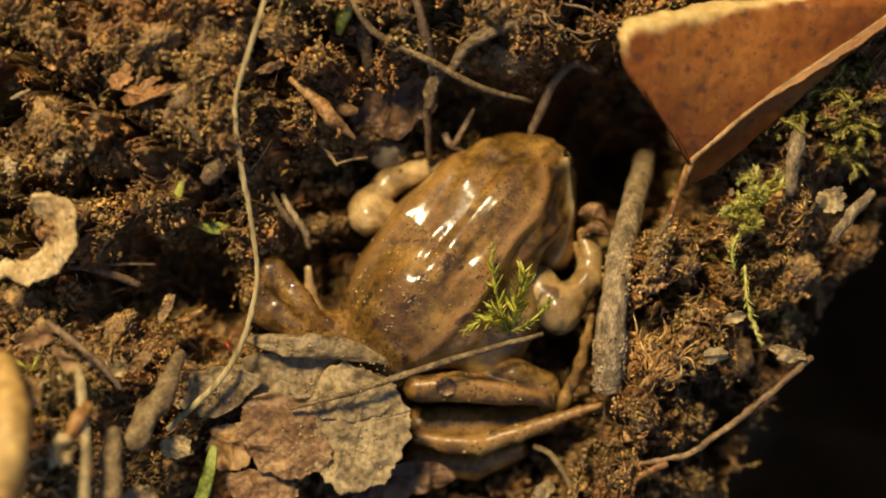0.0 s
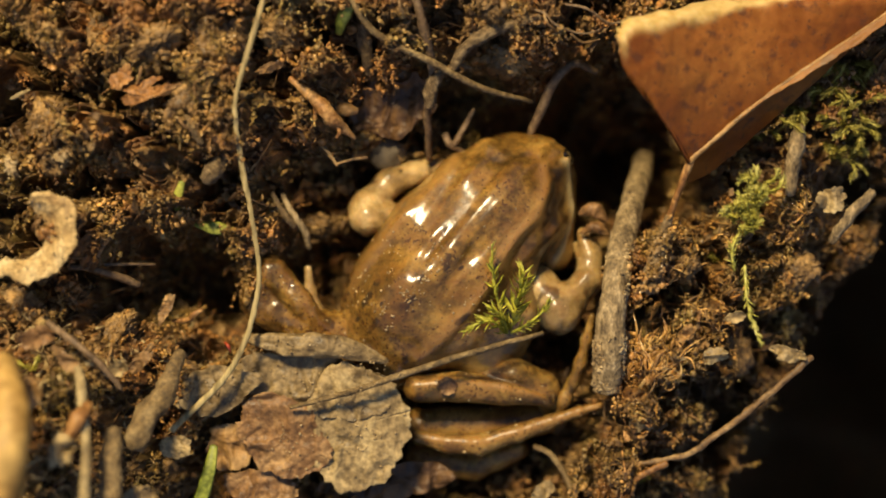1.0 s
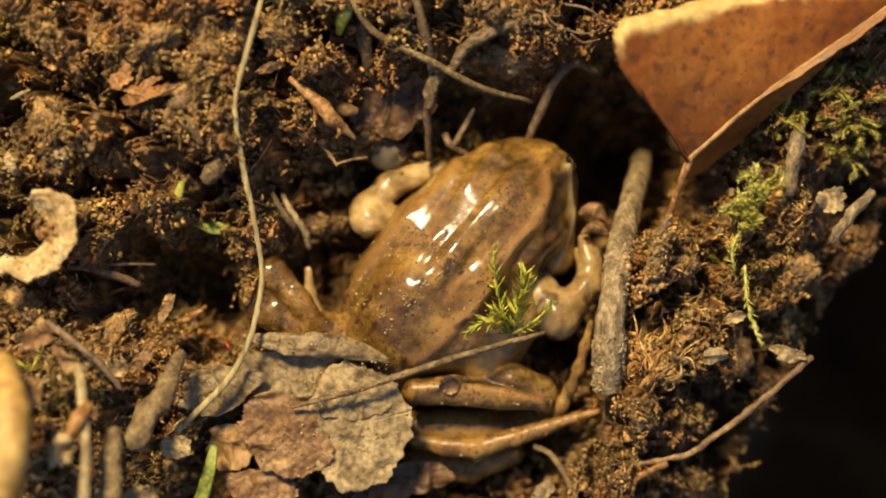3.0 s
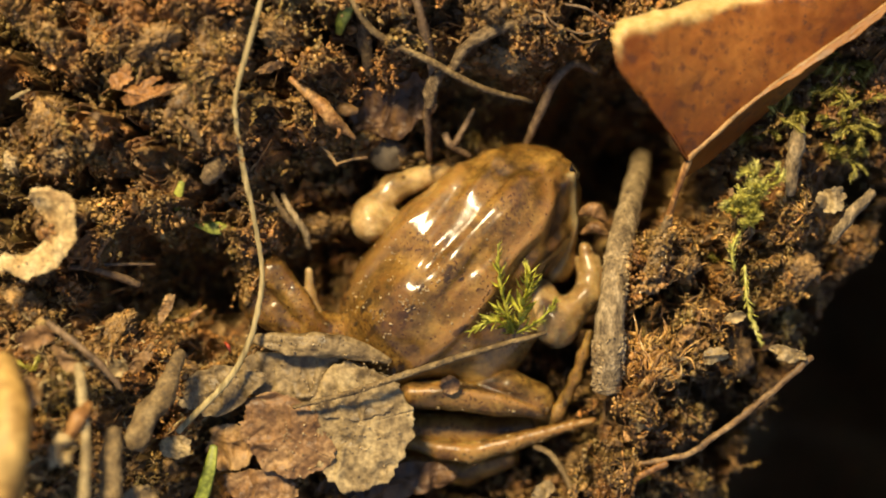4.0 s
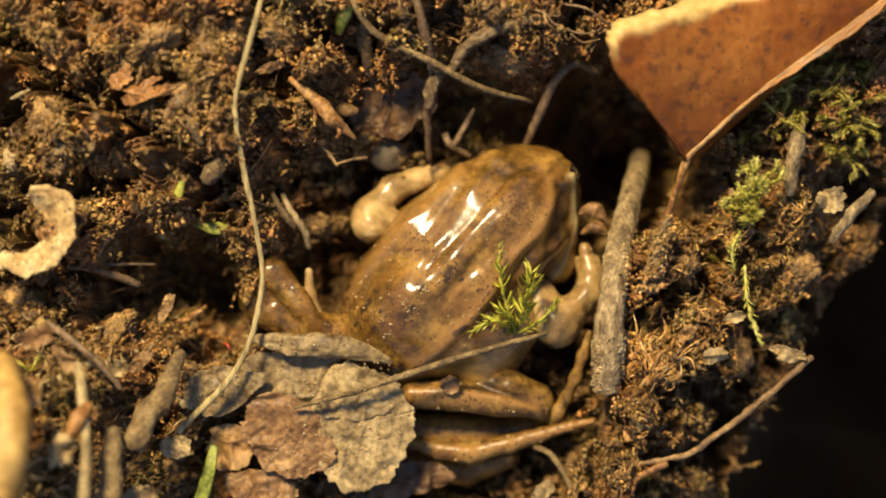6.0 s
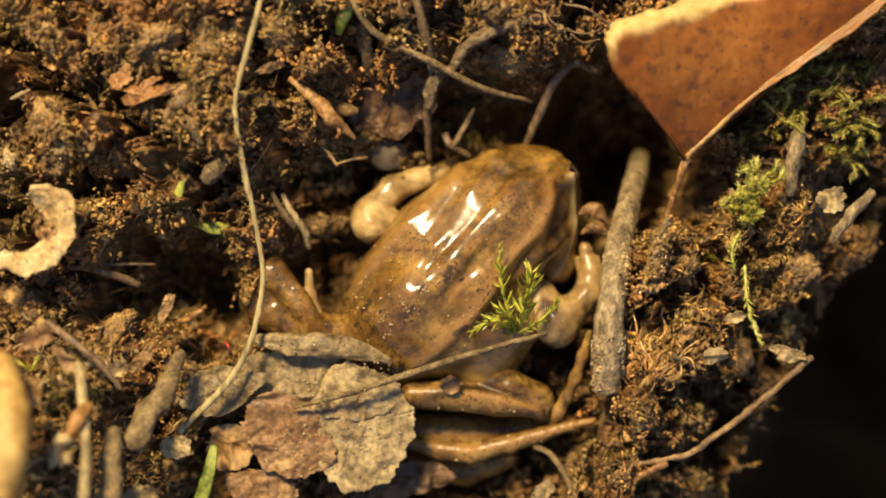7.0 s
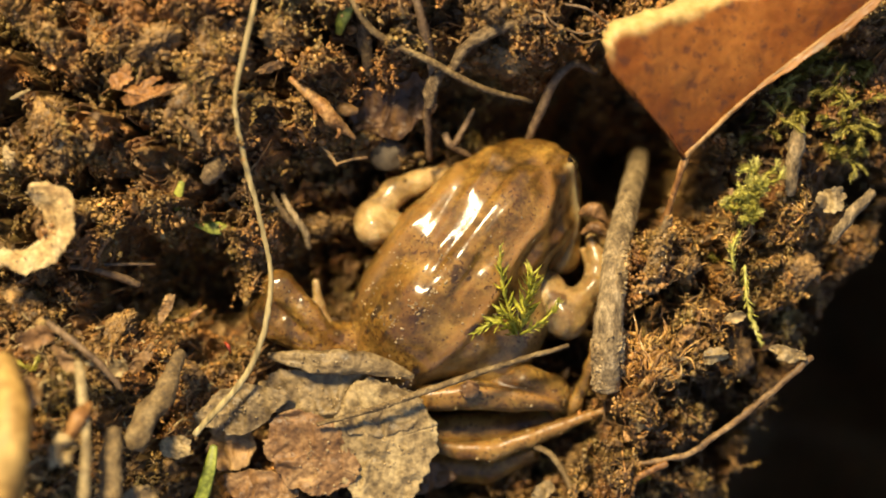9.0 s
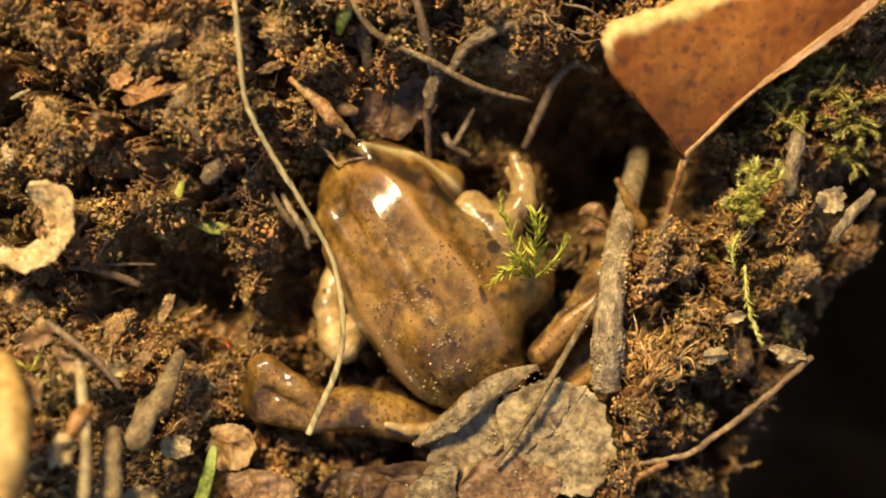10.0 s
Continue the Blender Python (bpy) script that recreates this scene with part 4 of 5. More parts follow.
def birch_half(side, slope):
    """Half of the blade beside its midrib, from the stalk to the tip; slope lifts it, in degrees; its rim rolls over."""
    base, along, left = np.array((51.5, 18.8, 12)), np.array((0.766, 0.643)), np.array((-0.643, 0.766))

    def point(u, v):
        s = u ** 1.3
        a = np.radians(slope + (17 * (1 - smooth(0.0, 0.55, s)) if side > 0 else 0))
        w = 35.6 * np.clip(s / 0.03, 0, 1) ** 0.6 * (0.70 + 0.22 * smooth(0.0, 0.10, s)) * np.clip(1 - np.clip((s - 0.12) / 0.88, 0, 1) ** 1.4, 0, 1)
        w = w * (math.cos(radians(slope)) / np.cos(a) if side > 0 else 0.26)
        ragged = 0.07 * (fbm(s * 14, 2.0, 0, 3, 83) - 0.5) + 0.05 * smooth(0.16, 0.05, s) * (np.abs(((s * 34 + 1.2 * vnoise(s * 9, 0, 0, 82)) % 1) - 0.3) - 0.3)
        w = w * (1 + ragged * smooth(0.85, 1.0, v)) + 0.02
        reach = v * w
        rim = w - 6.5 * smooth(0.03, 0.10, s) if side > 0 else w
        over = np.maximum(0, reach - rim)
        bend = over / 3.6
        out, lift = np.minimum(reach, rim) + 3.6 * np.sin(bend), -3.6 * (1 - np.cos(bend))
        flat = (out * np.cos(a) - lift * np.sin(a)) * side
        z = base[2] + 7 * s + out * np.sin(a) + lift * np.cos(a)
        run = s * 60 - 3.4 * v * smooth(0.0, 0.03, s) * (1 - s) ** 3
        run = run + 1.7 * (np.abs((v * 17 + 1.5 * vnoise(v * 6, 0, 0, 89)) % 1 - 0.35) - 0.3) * smooth(0.5, 0.66, v) * (1 - smooth(0.0, 0.06, s)) * (side > 0)
        vein = np.abs(((run - 0.9 * reach + 1.5 * vnoise(run * 0.1, reach * 0.1, 0, 86)) / 6.4) % 1 - 0.5)
        z = z + 2.2 * (fbm(run * 0.07, reach * 0.07, 0, 3, 81) - 0.5) + 1.2 * np.sin(np.pi * v) * (side > 0) - 0.07 * smooth(0.2, 0.0, vein) + 0.3 * (fbm(run * 0.5, reach * 0.5, 0, 2, 85) - 0.5)
        bow = 0.9 * np.sin(np.pi * s / 0.6) * (1 - v)
        return base[0] + along[0] * run + left[0] * (flat + bow), base[1] + along[1] * run + left[1] * (flat + bow), z
    return sheet(150, 48, point, 0.2)


upper_half = part("blade", birch_half(1, 13), ORANGE, birch)
across = np.tile(np.linspace(0, 1, 48), 300)
down = np.repeat(np.tile(np.linspace(0, 1, 150), 2), 48)
# Pale dry rim, its colour lightened further for the lamp on the fold.
pale = smooth(0.86, 0.95, across + 0.13 * smooth(0.05, 0.4, down) + 0.10 * (fbm(down * 20, across * 6, 0, 3, 88) - 0.5)) * smooth(0.06, 0.16, down)
marks(upper_half, np.stack([0.85 * pale, 0 * pale, 0 * pale], 1))
folded = part("folded_blade", birch_half(-1, -86), ORANGE, birch, "folded-down half of the orange blade")


def birch_strip():
    """A narrow strip of the other half that curls up beside the midrib towards the tip."""
    base, along, out = np.array((51.5, 18.8, 12)), np.array((0.766, 0.643)), np.array((0.643, -0.766))

    def point(u, v):
        s = 0.16 + 0.8 * u
        w = (0.4 + 1.3 * smooth(0.3, 0.6, s)) * smooth(0.16, 0.30, s) * smooth(0.97, 0.8, s) * (1 + 0.7 * (fbm(s * 17, 3.0, 0, 3, 84) - 0.5))
        side = v * w - 0.9 * np.sin(np.pi * s / 0.6)
        run = 60 * s
        return base[0] + along[0] * run + out[0] * side, base[1] + along[1] * run + out[1] * side, 12.5 + 7 * s + 0.5 * v * w + 0.3 * (fbm(s * 30, v * 3, 0, 2, 87) - 0.5)
    return sheet(90, 8, point, 0.2)


strip = part("curled_edge", birch_strip(), ORANGE, birch, "ochre curled strip along the midrib, tinted paler as if lit")
# A slight pale tint stands for light on the upturned strip.
marks(strip, np.tile((0.12, 0.0, 0.0), (len(strip.data.vertices), 1)))
RIB = [(*(np.array((51.5, 18.8)) + 60 * s * np.array((0.766, 0.643)) + 0.9 * math.sin(math.pi * s / 0.6) * np.array((-0.643, 0.766))), 12.3 + 7 * s) for s in np.linspace(0, 0.95, 9)]
part("midrib", tube(RIB, (0.75, 0.6, 0.55, 0.5, 0.5, 0.45, 0.4, 0.35, 0.3), 50, 8, 0.25, 4), OCHRELEAF, birch, "ochre midrib")
part("petiole", tube([(51.9, 19.1, 12), (50.0, 12.2, 9), (47.9, 3.6, 4)], (0.95, 0.7, 0.75), 20, 8, 0.15, 5), RUST, birch, "thin rust-brown leaf stalk")

# ---- stalks and sticks ----
straw = single("straw", tube([(-36.4, 53.0, 24), (-39.7, 41.7, 23), (-42.8, 29.8, 21), (-41.7, 16.7, 16), (-39.4, 2.5, 12), (-38.9, -9.5, 10), (-44.0, -25.3, 10), (-57.1, -39.4, 8)],
                             (0.5, 0.62, 0.5, 0.6, 0.52, 0.58, 0.66, 0.75), 120, 10, 0.34, 6, 0.6), STRAW, (-42.9, 29.2, 21), "dry pale straw bent across the hollow", "straw")
stick = thing("stick", (38.8, -4.8, 5), "grey weathered stick caked with soil, beside the frog", "stick")
STICK_LINE = [(48.4, 22.1, -30), (42.6, 10.5, -10), (38.0, -3.0, 4), (35.8, -18.2, 7), (36.0, -30.8, 3)]
part("wood", tube(STICK_LINE, (2.5, 2.7, 2.8, 3.4, 3.0), 130, 30, 0.22, 7), BARK, stick)


def crust(line, radii, start, count, seed, loose=0.0):
    """Soil grains caked on a rod from a share of its length on."""
    rng = np.random.RandomState(seed)
    c = spline(line, 60)
    v0, f0 = ico(1)
    out = []
    for _ in range(count):
        s = start + (1 - start) * rng.rand() ** 0.7
        if vnoise(s * 12, rng.uniform(0, 0.2), 0, seed) < 0.5 * rng.rand() + 0.22:
            continue
        p = c[min(int(s * 59), 59)]
        r = np.interp(s, np.linspace(0, 1, len(radii)), radii)
        a = rng.uniform(0.0, 3.14)
        if fbm(s * 11, a * 1.6, 0, 3, seed + 2) < 0.50 - 0.10 * s:
            continue
        g = rng.uniform(0.14, 0.42) * (1 + 0.8 * rng.rand() ** 5)
        r = r * (1 + loose * rng.rand() ** 2)
        q = p + np.array((math.cos(a) * r * 0.98, 0.15 * r * math.cos(a) + rng.uniform(-0.5, 0.5), math.sin(a) * r * 0.98))
        out.append(((v0 + 1.0 * (rng.rand(len(v0), 3) - 0.5)) * g + q, [tuple(k) for k in f0.tolist()]))
    return joined(out)


tagged(part("soil_crust", crust(STICK_LINE, (2.5, 2.7, 2.8, 3.5, 3.1), 0.42, 2600, 31), CRUST, stick, "crust of dried soil grains", False), kind="stuff")


# ---- roots, stems and twigs ----
def root(name, points, radii, mat, label, category, rough=0.2, group="", sides=8, flat=1.0):
    return single(name, tube(points, radii, max(14, 7 * len(points)), sides, rough, int(abs(points[0][0] * 7 + points[-1][1] * 3)), flat), mat, points[0], label, category, group)


def twigs(name, runs, mat, label, category, rough=0.2):
    """One forked root: several runs that grow from each other."""
    ob = thing(name, runs[0][0][0], label, category)
    for points, radii in runs:
        part("branch", tube(points, radii, max(12, 7 * len(points)), 8, rough, len(points)), mat, ob)
    return ob


twigs("rust_root", [([(-32.7, 36.2, 11.3636), (-28.2, 32.4, 11.2), (-24.1, 28.5, 10), (-19.1, 24.2, 5.58182)], (0.7, 1.3, 1.9, 0.4)), ([(-27.0, 31.2, 10.8364), (-27.6, 27.3, 9.63636), (-28.7, 25.4, 8.01818)], (0.6, 0.4, 0.3)),
                    ([(-24.1, 28.5, 10), (-22.3, 25.6, 9.09091), (-22.8, 23.9, 8.58182)], (0.7, 0.5, 0.3))], RUST, "rust-orange frayed root sticking out of the hollow's wall", "root", 0.4)
twigs("thin_root", [([(-35.3, 41.1, 13.9636), (-31.8, 39.6, 11.3818), (-28.9, 37.4, 9.65455), (-26.7, 35.5, 7)], (0.5, 0.55, 0.5, 0.4)), ([(-28.9, 37.4, 9.65455), (-26.5, 37.9, 9.8)], (0.4, 0.2))], TUFT, "thin pale root sticking out of the soil", "root", 0.3)
twigs("thin_root", [([(-27.8, 24.1, 0), (-25.2, 21.1, 1), (-23.3, 18.3, 1)], (0.3, 0.45, 0.3)), ([(-23.3, 18.8, 1), (-19.8, 19.8, 1), (-16.8, 20.2, 0)], (0.25, 0.3, 0.4))], FIBRE, "thin pale forked root in the hollow", "root", 0.3)
root("seed", [(-23.1, 31.1, 2.90909), (-21.0, 30.5, 3.8), (-18.8, 30.3, 2.74545)], (1.2, 1.5, 0.7), OCHRELEAF, "small orange seed lying in the hollow", "seed", 0.05)
root("dry_stem", [(-19.2, 52.4, 19), (-15.8, 46.8, 16.75), (-11.2, 43.6, 14.25), (-2.9, 40.0, 11.6), (8.1, 35.0, 6.25), (19.6, 32.7, -1)], (0.7, 0.8, 0.75, 0.8, 0.7, 0.5), STUB, "dry yellowish stem slanting down into the hollow", "stem", 0.15)
root("brown_root", [(-5.8, 52.7, 17), (-3.8, 45.6, 13), (-2.4, 38.0, 6.5), (-3.5, 30.1, 0), (-3.1, 20.1, -9)], (1.0, 1.1, 0.9, 0.9, 0.7), ROOT, "brown root hanging down into the hollow", "root", 0.3)
root("caked_root", [(0.1, 39.3, 7.87273), (-2.0, 35.7, 6), (-3.0, 31.0, 3.90909)], (0.8, 1.6, 1.0), MUDDY, "root end caked with pale soil", "root", 0.5, sides=12)
twigs("brown_root", [([(1.9, 38.4, 8.29545), (4.9, 42.8, 11.5682), (9.3, 45.6, 14.4273), (14.3, 47.2, 15.9364), (20.2, 48.5, 17)], (1.0, 1.3, 1.5, 1.2, 0.8)), ([(4.9, 42.8, 11.5682), (3.4, 40.2, 8.77273), (6.2, 39.0, 6.39091)], (0.8, 0.6, 0.3))],
      MUDDY, "brown forked root caked with soil at the rim", "root", 0.4)
twigs("hooked_root", [([(0.3, 25.7, -4), (2.0, 23.3, -5), (6.2, 21.0, -8)], (0.9, 0.9, 0.6)), ([(2.4, 23.3, -5), (4.8, 27.4, -4), (6.9, 31.3, -5)], (0.8, 0.7, 0.5))], ROOT, "light brown hooked root over the frog's head", "root", 0.3)
root("brown_root", [(34.1, 39.4, -2), (29.2, 41.0, 1), (25.1, 37.6, 0), (21.7, 30.5, -4), (18.6, 23.1, -10)], (0.7, 1.0, 1.1, 1.1, 0.8), ROOT, "brown root arching down into the dark of the hollow", "root", 0.25)
for s, pts in enumerate(([(16.7, 50.4, 16), (20.8, 49.4, 17), (23.8, 46.9, 15.8864), (29.4, 45.5, 13.5455), (33.6, 46.6, 12.7273)], [(21.0, 49.9, 17), (21.7, 47.3, 17), (23.9, 45.6, 14.5909), (25.4, 43.5, 11.0909)], [(25.5, 51.1, 17), (30.2, 50.1, 17), (34.6, 47.6, 15), (38.3, 48.0, 14)],
                         [(26.9, 45.3, 14.5455), (29.5, 43.9, 12.2045), (33.4, 44.6, 11.3182)], [(11.4, 50.0, 15), (14.3, 50.6, 17), (17.9, 48.1, 16), (21.5, 48.8, 15)])):
    root("hair_root", pts, (0.22, 0.3, 0.28, 0.15), ROOT if s % 2 == 0 else FIBRE, "hair-thin reddish root at the hollow's rim", "root", 0.3, "hair roots at the rim", 6)
root("dark_twig", [(-17.5, 48.8, 8), (-16.8, 43.3, 4.18182), (-16.1, 38.9, -0.272727)], (1.5, 1.7, 1.2), MUDDY, "short root stub caked with soil", "root", 0.4, sides=10)
stub = thing("twig_stub", (46.6, 0.1, 9), "short twig stub thickly caked with soil", "twig")
STUB_LINE = [(48.0, 6.7, 12), (46.1, 0.1, 12), (43.8, -8.9, 11)]
part("wood", tube(STUB_LINE, (0.9, 1.5, 1.9), 40, 16, 0.6, 8), MUDDY, stub)
tagged(part("soil_crust", crust(STUB_LINE, (1.0, 1.7, 2.1), 0.0, 1200, 32, 0.8), GRAIN, stub, "crust of soil grains", False), kind="stuff")
root("bank_twig", [(76.6, 26.1, 10), (75.4, 19.5, 10), (74.5, 11.7, 8)], (1.5, 1.8, 1.1), BARK, "grey weathered twig stub standing in the moss bank", "twig", 0.6, sides=12)
root("bank_twig", [(92.0, 12.2, 10), (86.8, 6.8, 9), (83.8, 1.3, 7)], (1.0, 1.4, 0.8), BARK, "brown soil-caked twig on the bank", "twig", 0.4, sides=12)
root("long_root", [(79.6, -23.3, 7), (71.5, -30.4, 7), (62.2, -38.6, 5), (53.3, -45.0, 3), (45.6, -47.0, 1), (40.1, -47.6, 0)], (0.7, 0.75, 0.7, 0.75, 0.6, 0.4), FIBRE, "long light brown root along the bank's broken edge", "root", 0.6)
root("ochre_root", [(49.2, -47.1, 2), (43.1, -50.3, 1), (37.2, -55.6, 0)], (0.8, 0.8, 0.9), RUST, "ochre root running down from the bank", "root", 0.2)
root("dry_stem", [(20.7, -44.8, -8), (24.4, -46.6, -7), (27.8, -51.5, -6), (30.0, -57.1, -5)], (0.6, 0.7, 0.7, 0.7), STUB, "short pale dry stem below the frog's foot", "stem", 0.1)
tan_twig = root("tan_twig", [(-72.8, -23.0, 29.6), (-70.8, -28.8, 33.8), (-69.1, -38.2, 37.8), (-68.9, -48.7, 39.6)], (0.9, 1.1, 1.0, 1.2), PALE, "peeled tan twig standing in the soil", "twig", 0.2, sides=10)
root("rust_chip", [(-72.3, -36.3, 39.0), (-70.3, -32.8, 38.1), (-69.3, -30.3, 34.6)], (0.8, 1.7, 1.0), RUST, "rust-coloured bark chip beside a twig", "bark chip", 0.3, flat=0.6)
root("broken_branch", [(-55.4, -21.7, 12.5), (-58.9, -30.6, 17.2), (-63.1, -39.6, 24.2)], (1.2, 2.3, 2.5), STUB, "thick grey broken branch half sunk in the soil", "branch", 0.5, sides=14)
root("branch_stub", [(-65.9, -36.2, 27.2), (-66.1, -43.9, 29.4), (-66.2, -51.4, 31.6)], (1.6, 2.0, 2.2), STUB, "grey branch stub in the soil", "branch", 0.5, sides=12)
root("grass_blade", [(-49.9, -42.9, 5), (-50.7, -48.3, 6), (-52.9, -55.6, 6)], (0.9, 1.4, 1.6), GRASS, "short bright green grass blade", "grass", 0.1, flat=0.3)
root("grass_blade", [(-22.4, 45.9, 11.1818), (-21.2, 48.4, 14), (-19.2, 51.6, 16)], (0.8, 1.4, 1.2), GRASS, "green grass blade in the shade of the hollow", "grass", 0.1, flat=0.3)
root("grass_blade", [(-58.6, 7.2, 6), (-57.2, 11.1, 8), (-56.0, 14.4, 9)], (1.0, 1.1, 0.7), GRASS, "dull green grass stub in the soil", "grass", 0.1, flat=0.4)
root("green_leaflet", [(-54.9, 5.4, 0), (-50.3, 4.6, 1), (-45.8, 4.1, 0)], (0.5, 1.5, 0.5), GRASS, "small dark green leaflet in the shaded wall", "leaf", 0.15, flat=0.25)
twigs("thin_twig", [([(-80.0, -3.7, 10), (-74.5, -4.5, 9), (-69.7, -6.2, 6), (-66.7, -7.9, 3)], (0.7, 0.7, 0.9, 0.8)), ([(-76.9, -3.5, 9), (-71.5, -3.3, 6), (-63.2, -3.4, 2)], (0.4, 0.4, 0.3))], ROOT, "thin brown twig over a dark gap in the soil", "twig", 0.25)
root("rust_fibre", [(-58.7, -15.6, 6), (-55.2, -15.3, 7), (-53.4, -14.0, 8), (-51.8, -13.1, 8)], (0.4, 0.6, 0.6, 0.5), RUST, "bright rust fibre in the soil", "root", 0.2)
root("brown_twig", [(-80.7, -15.1, 22.9), (-74.9, -18.8, 25.5), (-69.1, -23.7, 25.5), (-65.6, -28.7, 23.6)], (0.8, 0.8, 0.7, 0.5), ROOT, "thin brown twig lying in the soil", "twig", 0.3)
root("golden_stalk", [(-80.7, -46.9, 55.0), (-79.2, -36.7, 54.9), (-79.6, -29.0, 50.8), (-83.8, -21.3, 43.4)], (4.4, 4.0, 3.6, 2.8), GOLD, "thick golden stalk standing close above the soil", "stalk", 0.12, sides=14)
root("brown_stalk", [(-86.4, -31.4, 44.1), (-81.4, -32.4, 44.4), (-78.7, -35.3, 42.7)], (3.0, 3.2, 2.0), RUST, "rust-brown stalk end close above the soil", "stalk", 0.15, sides=12)
root("pale_root", [(-35.7, 12.1, -2), (-33.5, 7.9, -2), (-30.9, 3.7, -4), (-30.1, 0.1, -6)], (0.6, 0.8, 0.8, 0.6), BARK, "short grey rootlet in the hollow", "root", 0.3)
root("knobbly_root", [(-37.8, 12.6, 0), (-35.5, 8.2, 0), (-33.2, 4.9, -2)], (0.5, 0.8, 0.7), MUDDY, "knobbly pale rootlet in the hollow", "root", 0.6)
root("splinter", [(-53.4, 27.6, 19), (-51.8, 25.2, 20), (-50.3, 21.9, 18)], (0.5, 0.9, 0.8), MUDDY, "pale wood splinter in the clods", "splinter", 0.25)
root("splinter", [(-89.2, 31.0, 20), (-87.4, 31.9, 20), (-85.7, 32.9, 19)], (0.3, 0.5, 0.3), PALE, "pale wood splinter in the clods", "splinter", 0.25)
root("splinter", [(-46.7, 20.5, 12), (-48.7, 16.9, 12), (-50.8, 14.8, 11)], (1.0, 2.0, 1.4), MUDDY, "soil-caked splinter in the clods", "splinter", 0.4)
for s, (place, size, turn) in enumerate((((-60.7, 32.0, 21), (6.5, 1.6), 14), ((-63.5, 33.0, 20), (5.0, 1.2), -8), ((-66.5, 35.0, 21), (3.2, 2.2), 30), ((-61.7, 34.0, 20), (4.0, 0.9), 22), ((-62.6, -22.6, 16.4), (4.0, 1.3), 50), ((-59.6, -13.0, 9.3), (3.4, 1.2), 70), ((-75.0, -22.5, 29.0), (4.0, 1.4), -40), ((-36.5, 38.5, 12), (3.0, 1.0), 15))):
    single("bark_chip", blade(place, size, turn, 300 + s, 1.5, (0.1, 0.1), 6, torn=1.1), RUST if s < 4 else FIBRE, (place[0], place[1], place[2] - 1), "rust-brown splintered chip of bark among the clods", "bark chip", "bark chips")

# ---- leaf scraps ----
single("leaf_scrap", blade((-11.9, 32.5, -5), (9.5, 7.0), 20, 91, 2.0, (0.1, 0.25), 10), BROWNLEAF, (-12.0, 32.6, -6), "dark brown leaf scrap in the hollow's far wall", "leaf")
single("leaf_scrap", blade((-47.5, -44.0, -1), (6.0, 5.0), 30, 92, 1.6, (0, 0.1), 20), OCHRELEAF, (-47.7, -44.2, -2), "toothed ochre leaf scrap under the dead leaf", "leaf")
single("leaf_scrap", blade((-40.5, -53.0, 0), (9.0, 4.0), -10, 93, 1.8, (0, 0.05), 16), REDLEAF, (-40.6, -53.2, -1), "russet leaf scrap at the hollow's edge", "leaf")
single("leaf_scrap", blade((-56.5, -42.0, 13), (3.5, 2.6), 10, 94, 1.6, (0, 0.05), 14), TANLEAF, (-57.8, -43.0, 6), "small tan leaf scrap on the soil", "leaf")
single("leaf_scrap", joined([rolled([(30.4, 7.8, -5), (33.8, 8.8, -4), (37.0, 6.0, -5)], 3.4, 95, 230), rolled([(31.0, 3.4, -6), (34.0, 5.0, -4), (37.4, 3.2, -5)], 2.8, 96, 200)]), REDLEAF, (34.2, 6.8, -7), "curled pale brown leaf scrap beside the stick", "leaf")
single("leaf_scrap", blade((-13.4, -52.9, -9), (16.0, 4.0), 4, 96, 2.0, (0, 0.05), 16), BROWNLEAF, (-13.4, -53.1, -10), "dark wet leaf scrap on the hollow's floor", "leaf")
curl = single("leaf_scrap", blade((1.5, -30.0, 1), (1.9, 2.3), 80, 97, 1.2, (0.1, 0.2), 5, dome=0.6), REDLEAF, (1.5, -30.1, 0), "tiny curled leaf scrap on the frog's thigh", "leaf")

for place, size, turn, m in (((58.3, -22.9, 9), (2.6, 1.8), 20, TANLEAF), ((82.9, 10.7, 12), (2.6, 3.0), 70, TANLEAF), ((74.0, -22.5, 8), (4.0, 1.6), -15, TANLEAF), ((43.1, -37.7, 5), (2.4, 2.6), 50, TANLEAF), ((62.6, -14.6, 10), (2.0, 1.2), 10, TANLEAF), ((22.2, -54.9, -6), (2.6, 1.8), 35, TANLEAF),
                             ((52.1, -18.2, 10), (2.4, 1.4), 60, OCHRELEAF), ((-82.4, -18.1, 27.0), (3.4, 2.0), 20, REDLEAF), ((-67.1, -24.8, 22.0), (2.6, 1.6), 40, TANLEAF), ((-72.9, -38.9, 40.4), (4.0, 2.4), 70, TANLEAF), ((-61.4, -50.5, 24.1), (4.0, 2.2), 10, DEADLEAF), ((-80.3, -27.0, 39.5), (3.6, 2.4), -30, OCHRELEAF)):
    single("litter_scrap", blade(place, size, turn, int(abs(place[0] * 10)), 1.6, (0.1, 0.15), 8, torn=1.0), m, (place[0], place[1], place[2] - 1), "small curled scrap of dead leaf on the soil", "leaf scrap", "leaf scraps on the soil")

# ---- the cream fungus skin with a hole, on the left bank ----
cream = thing("fungus_skin", (-85.1, 4.8, 18), "torn cream-coloured fungus skin round a dark hole", "fungus")


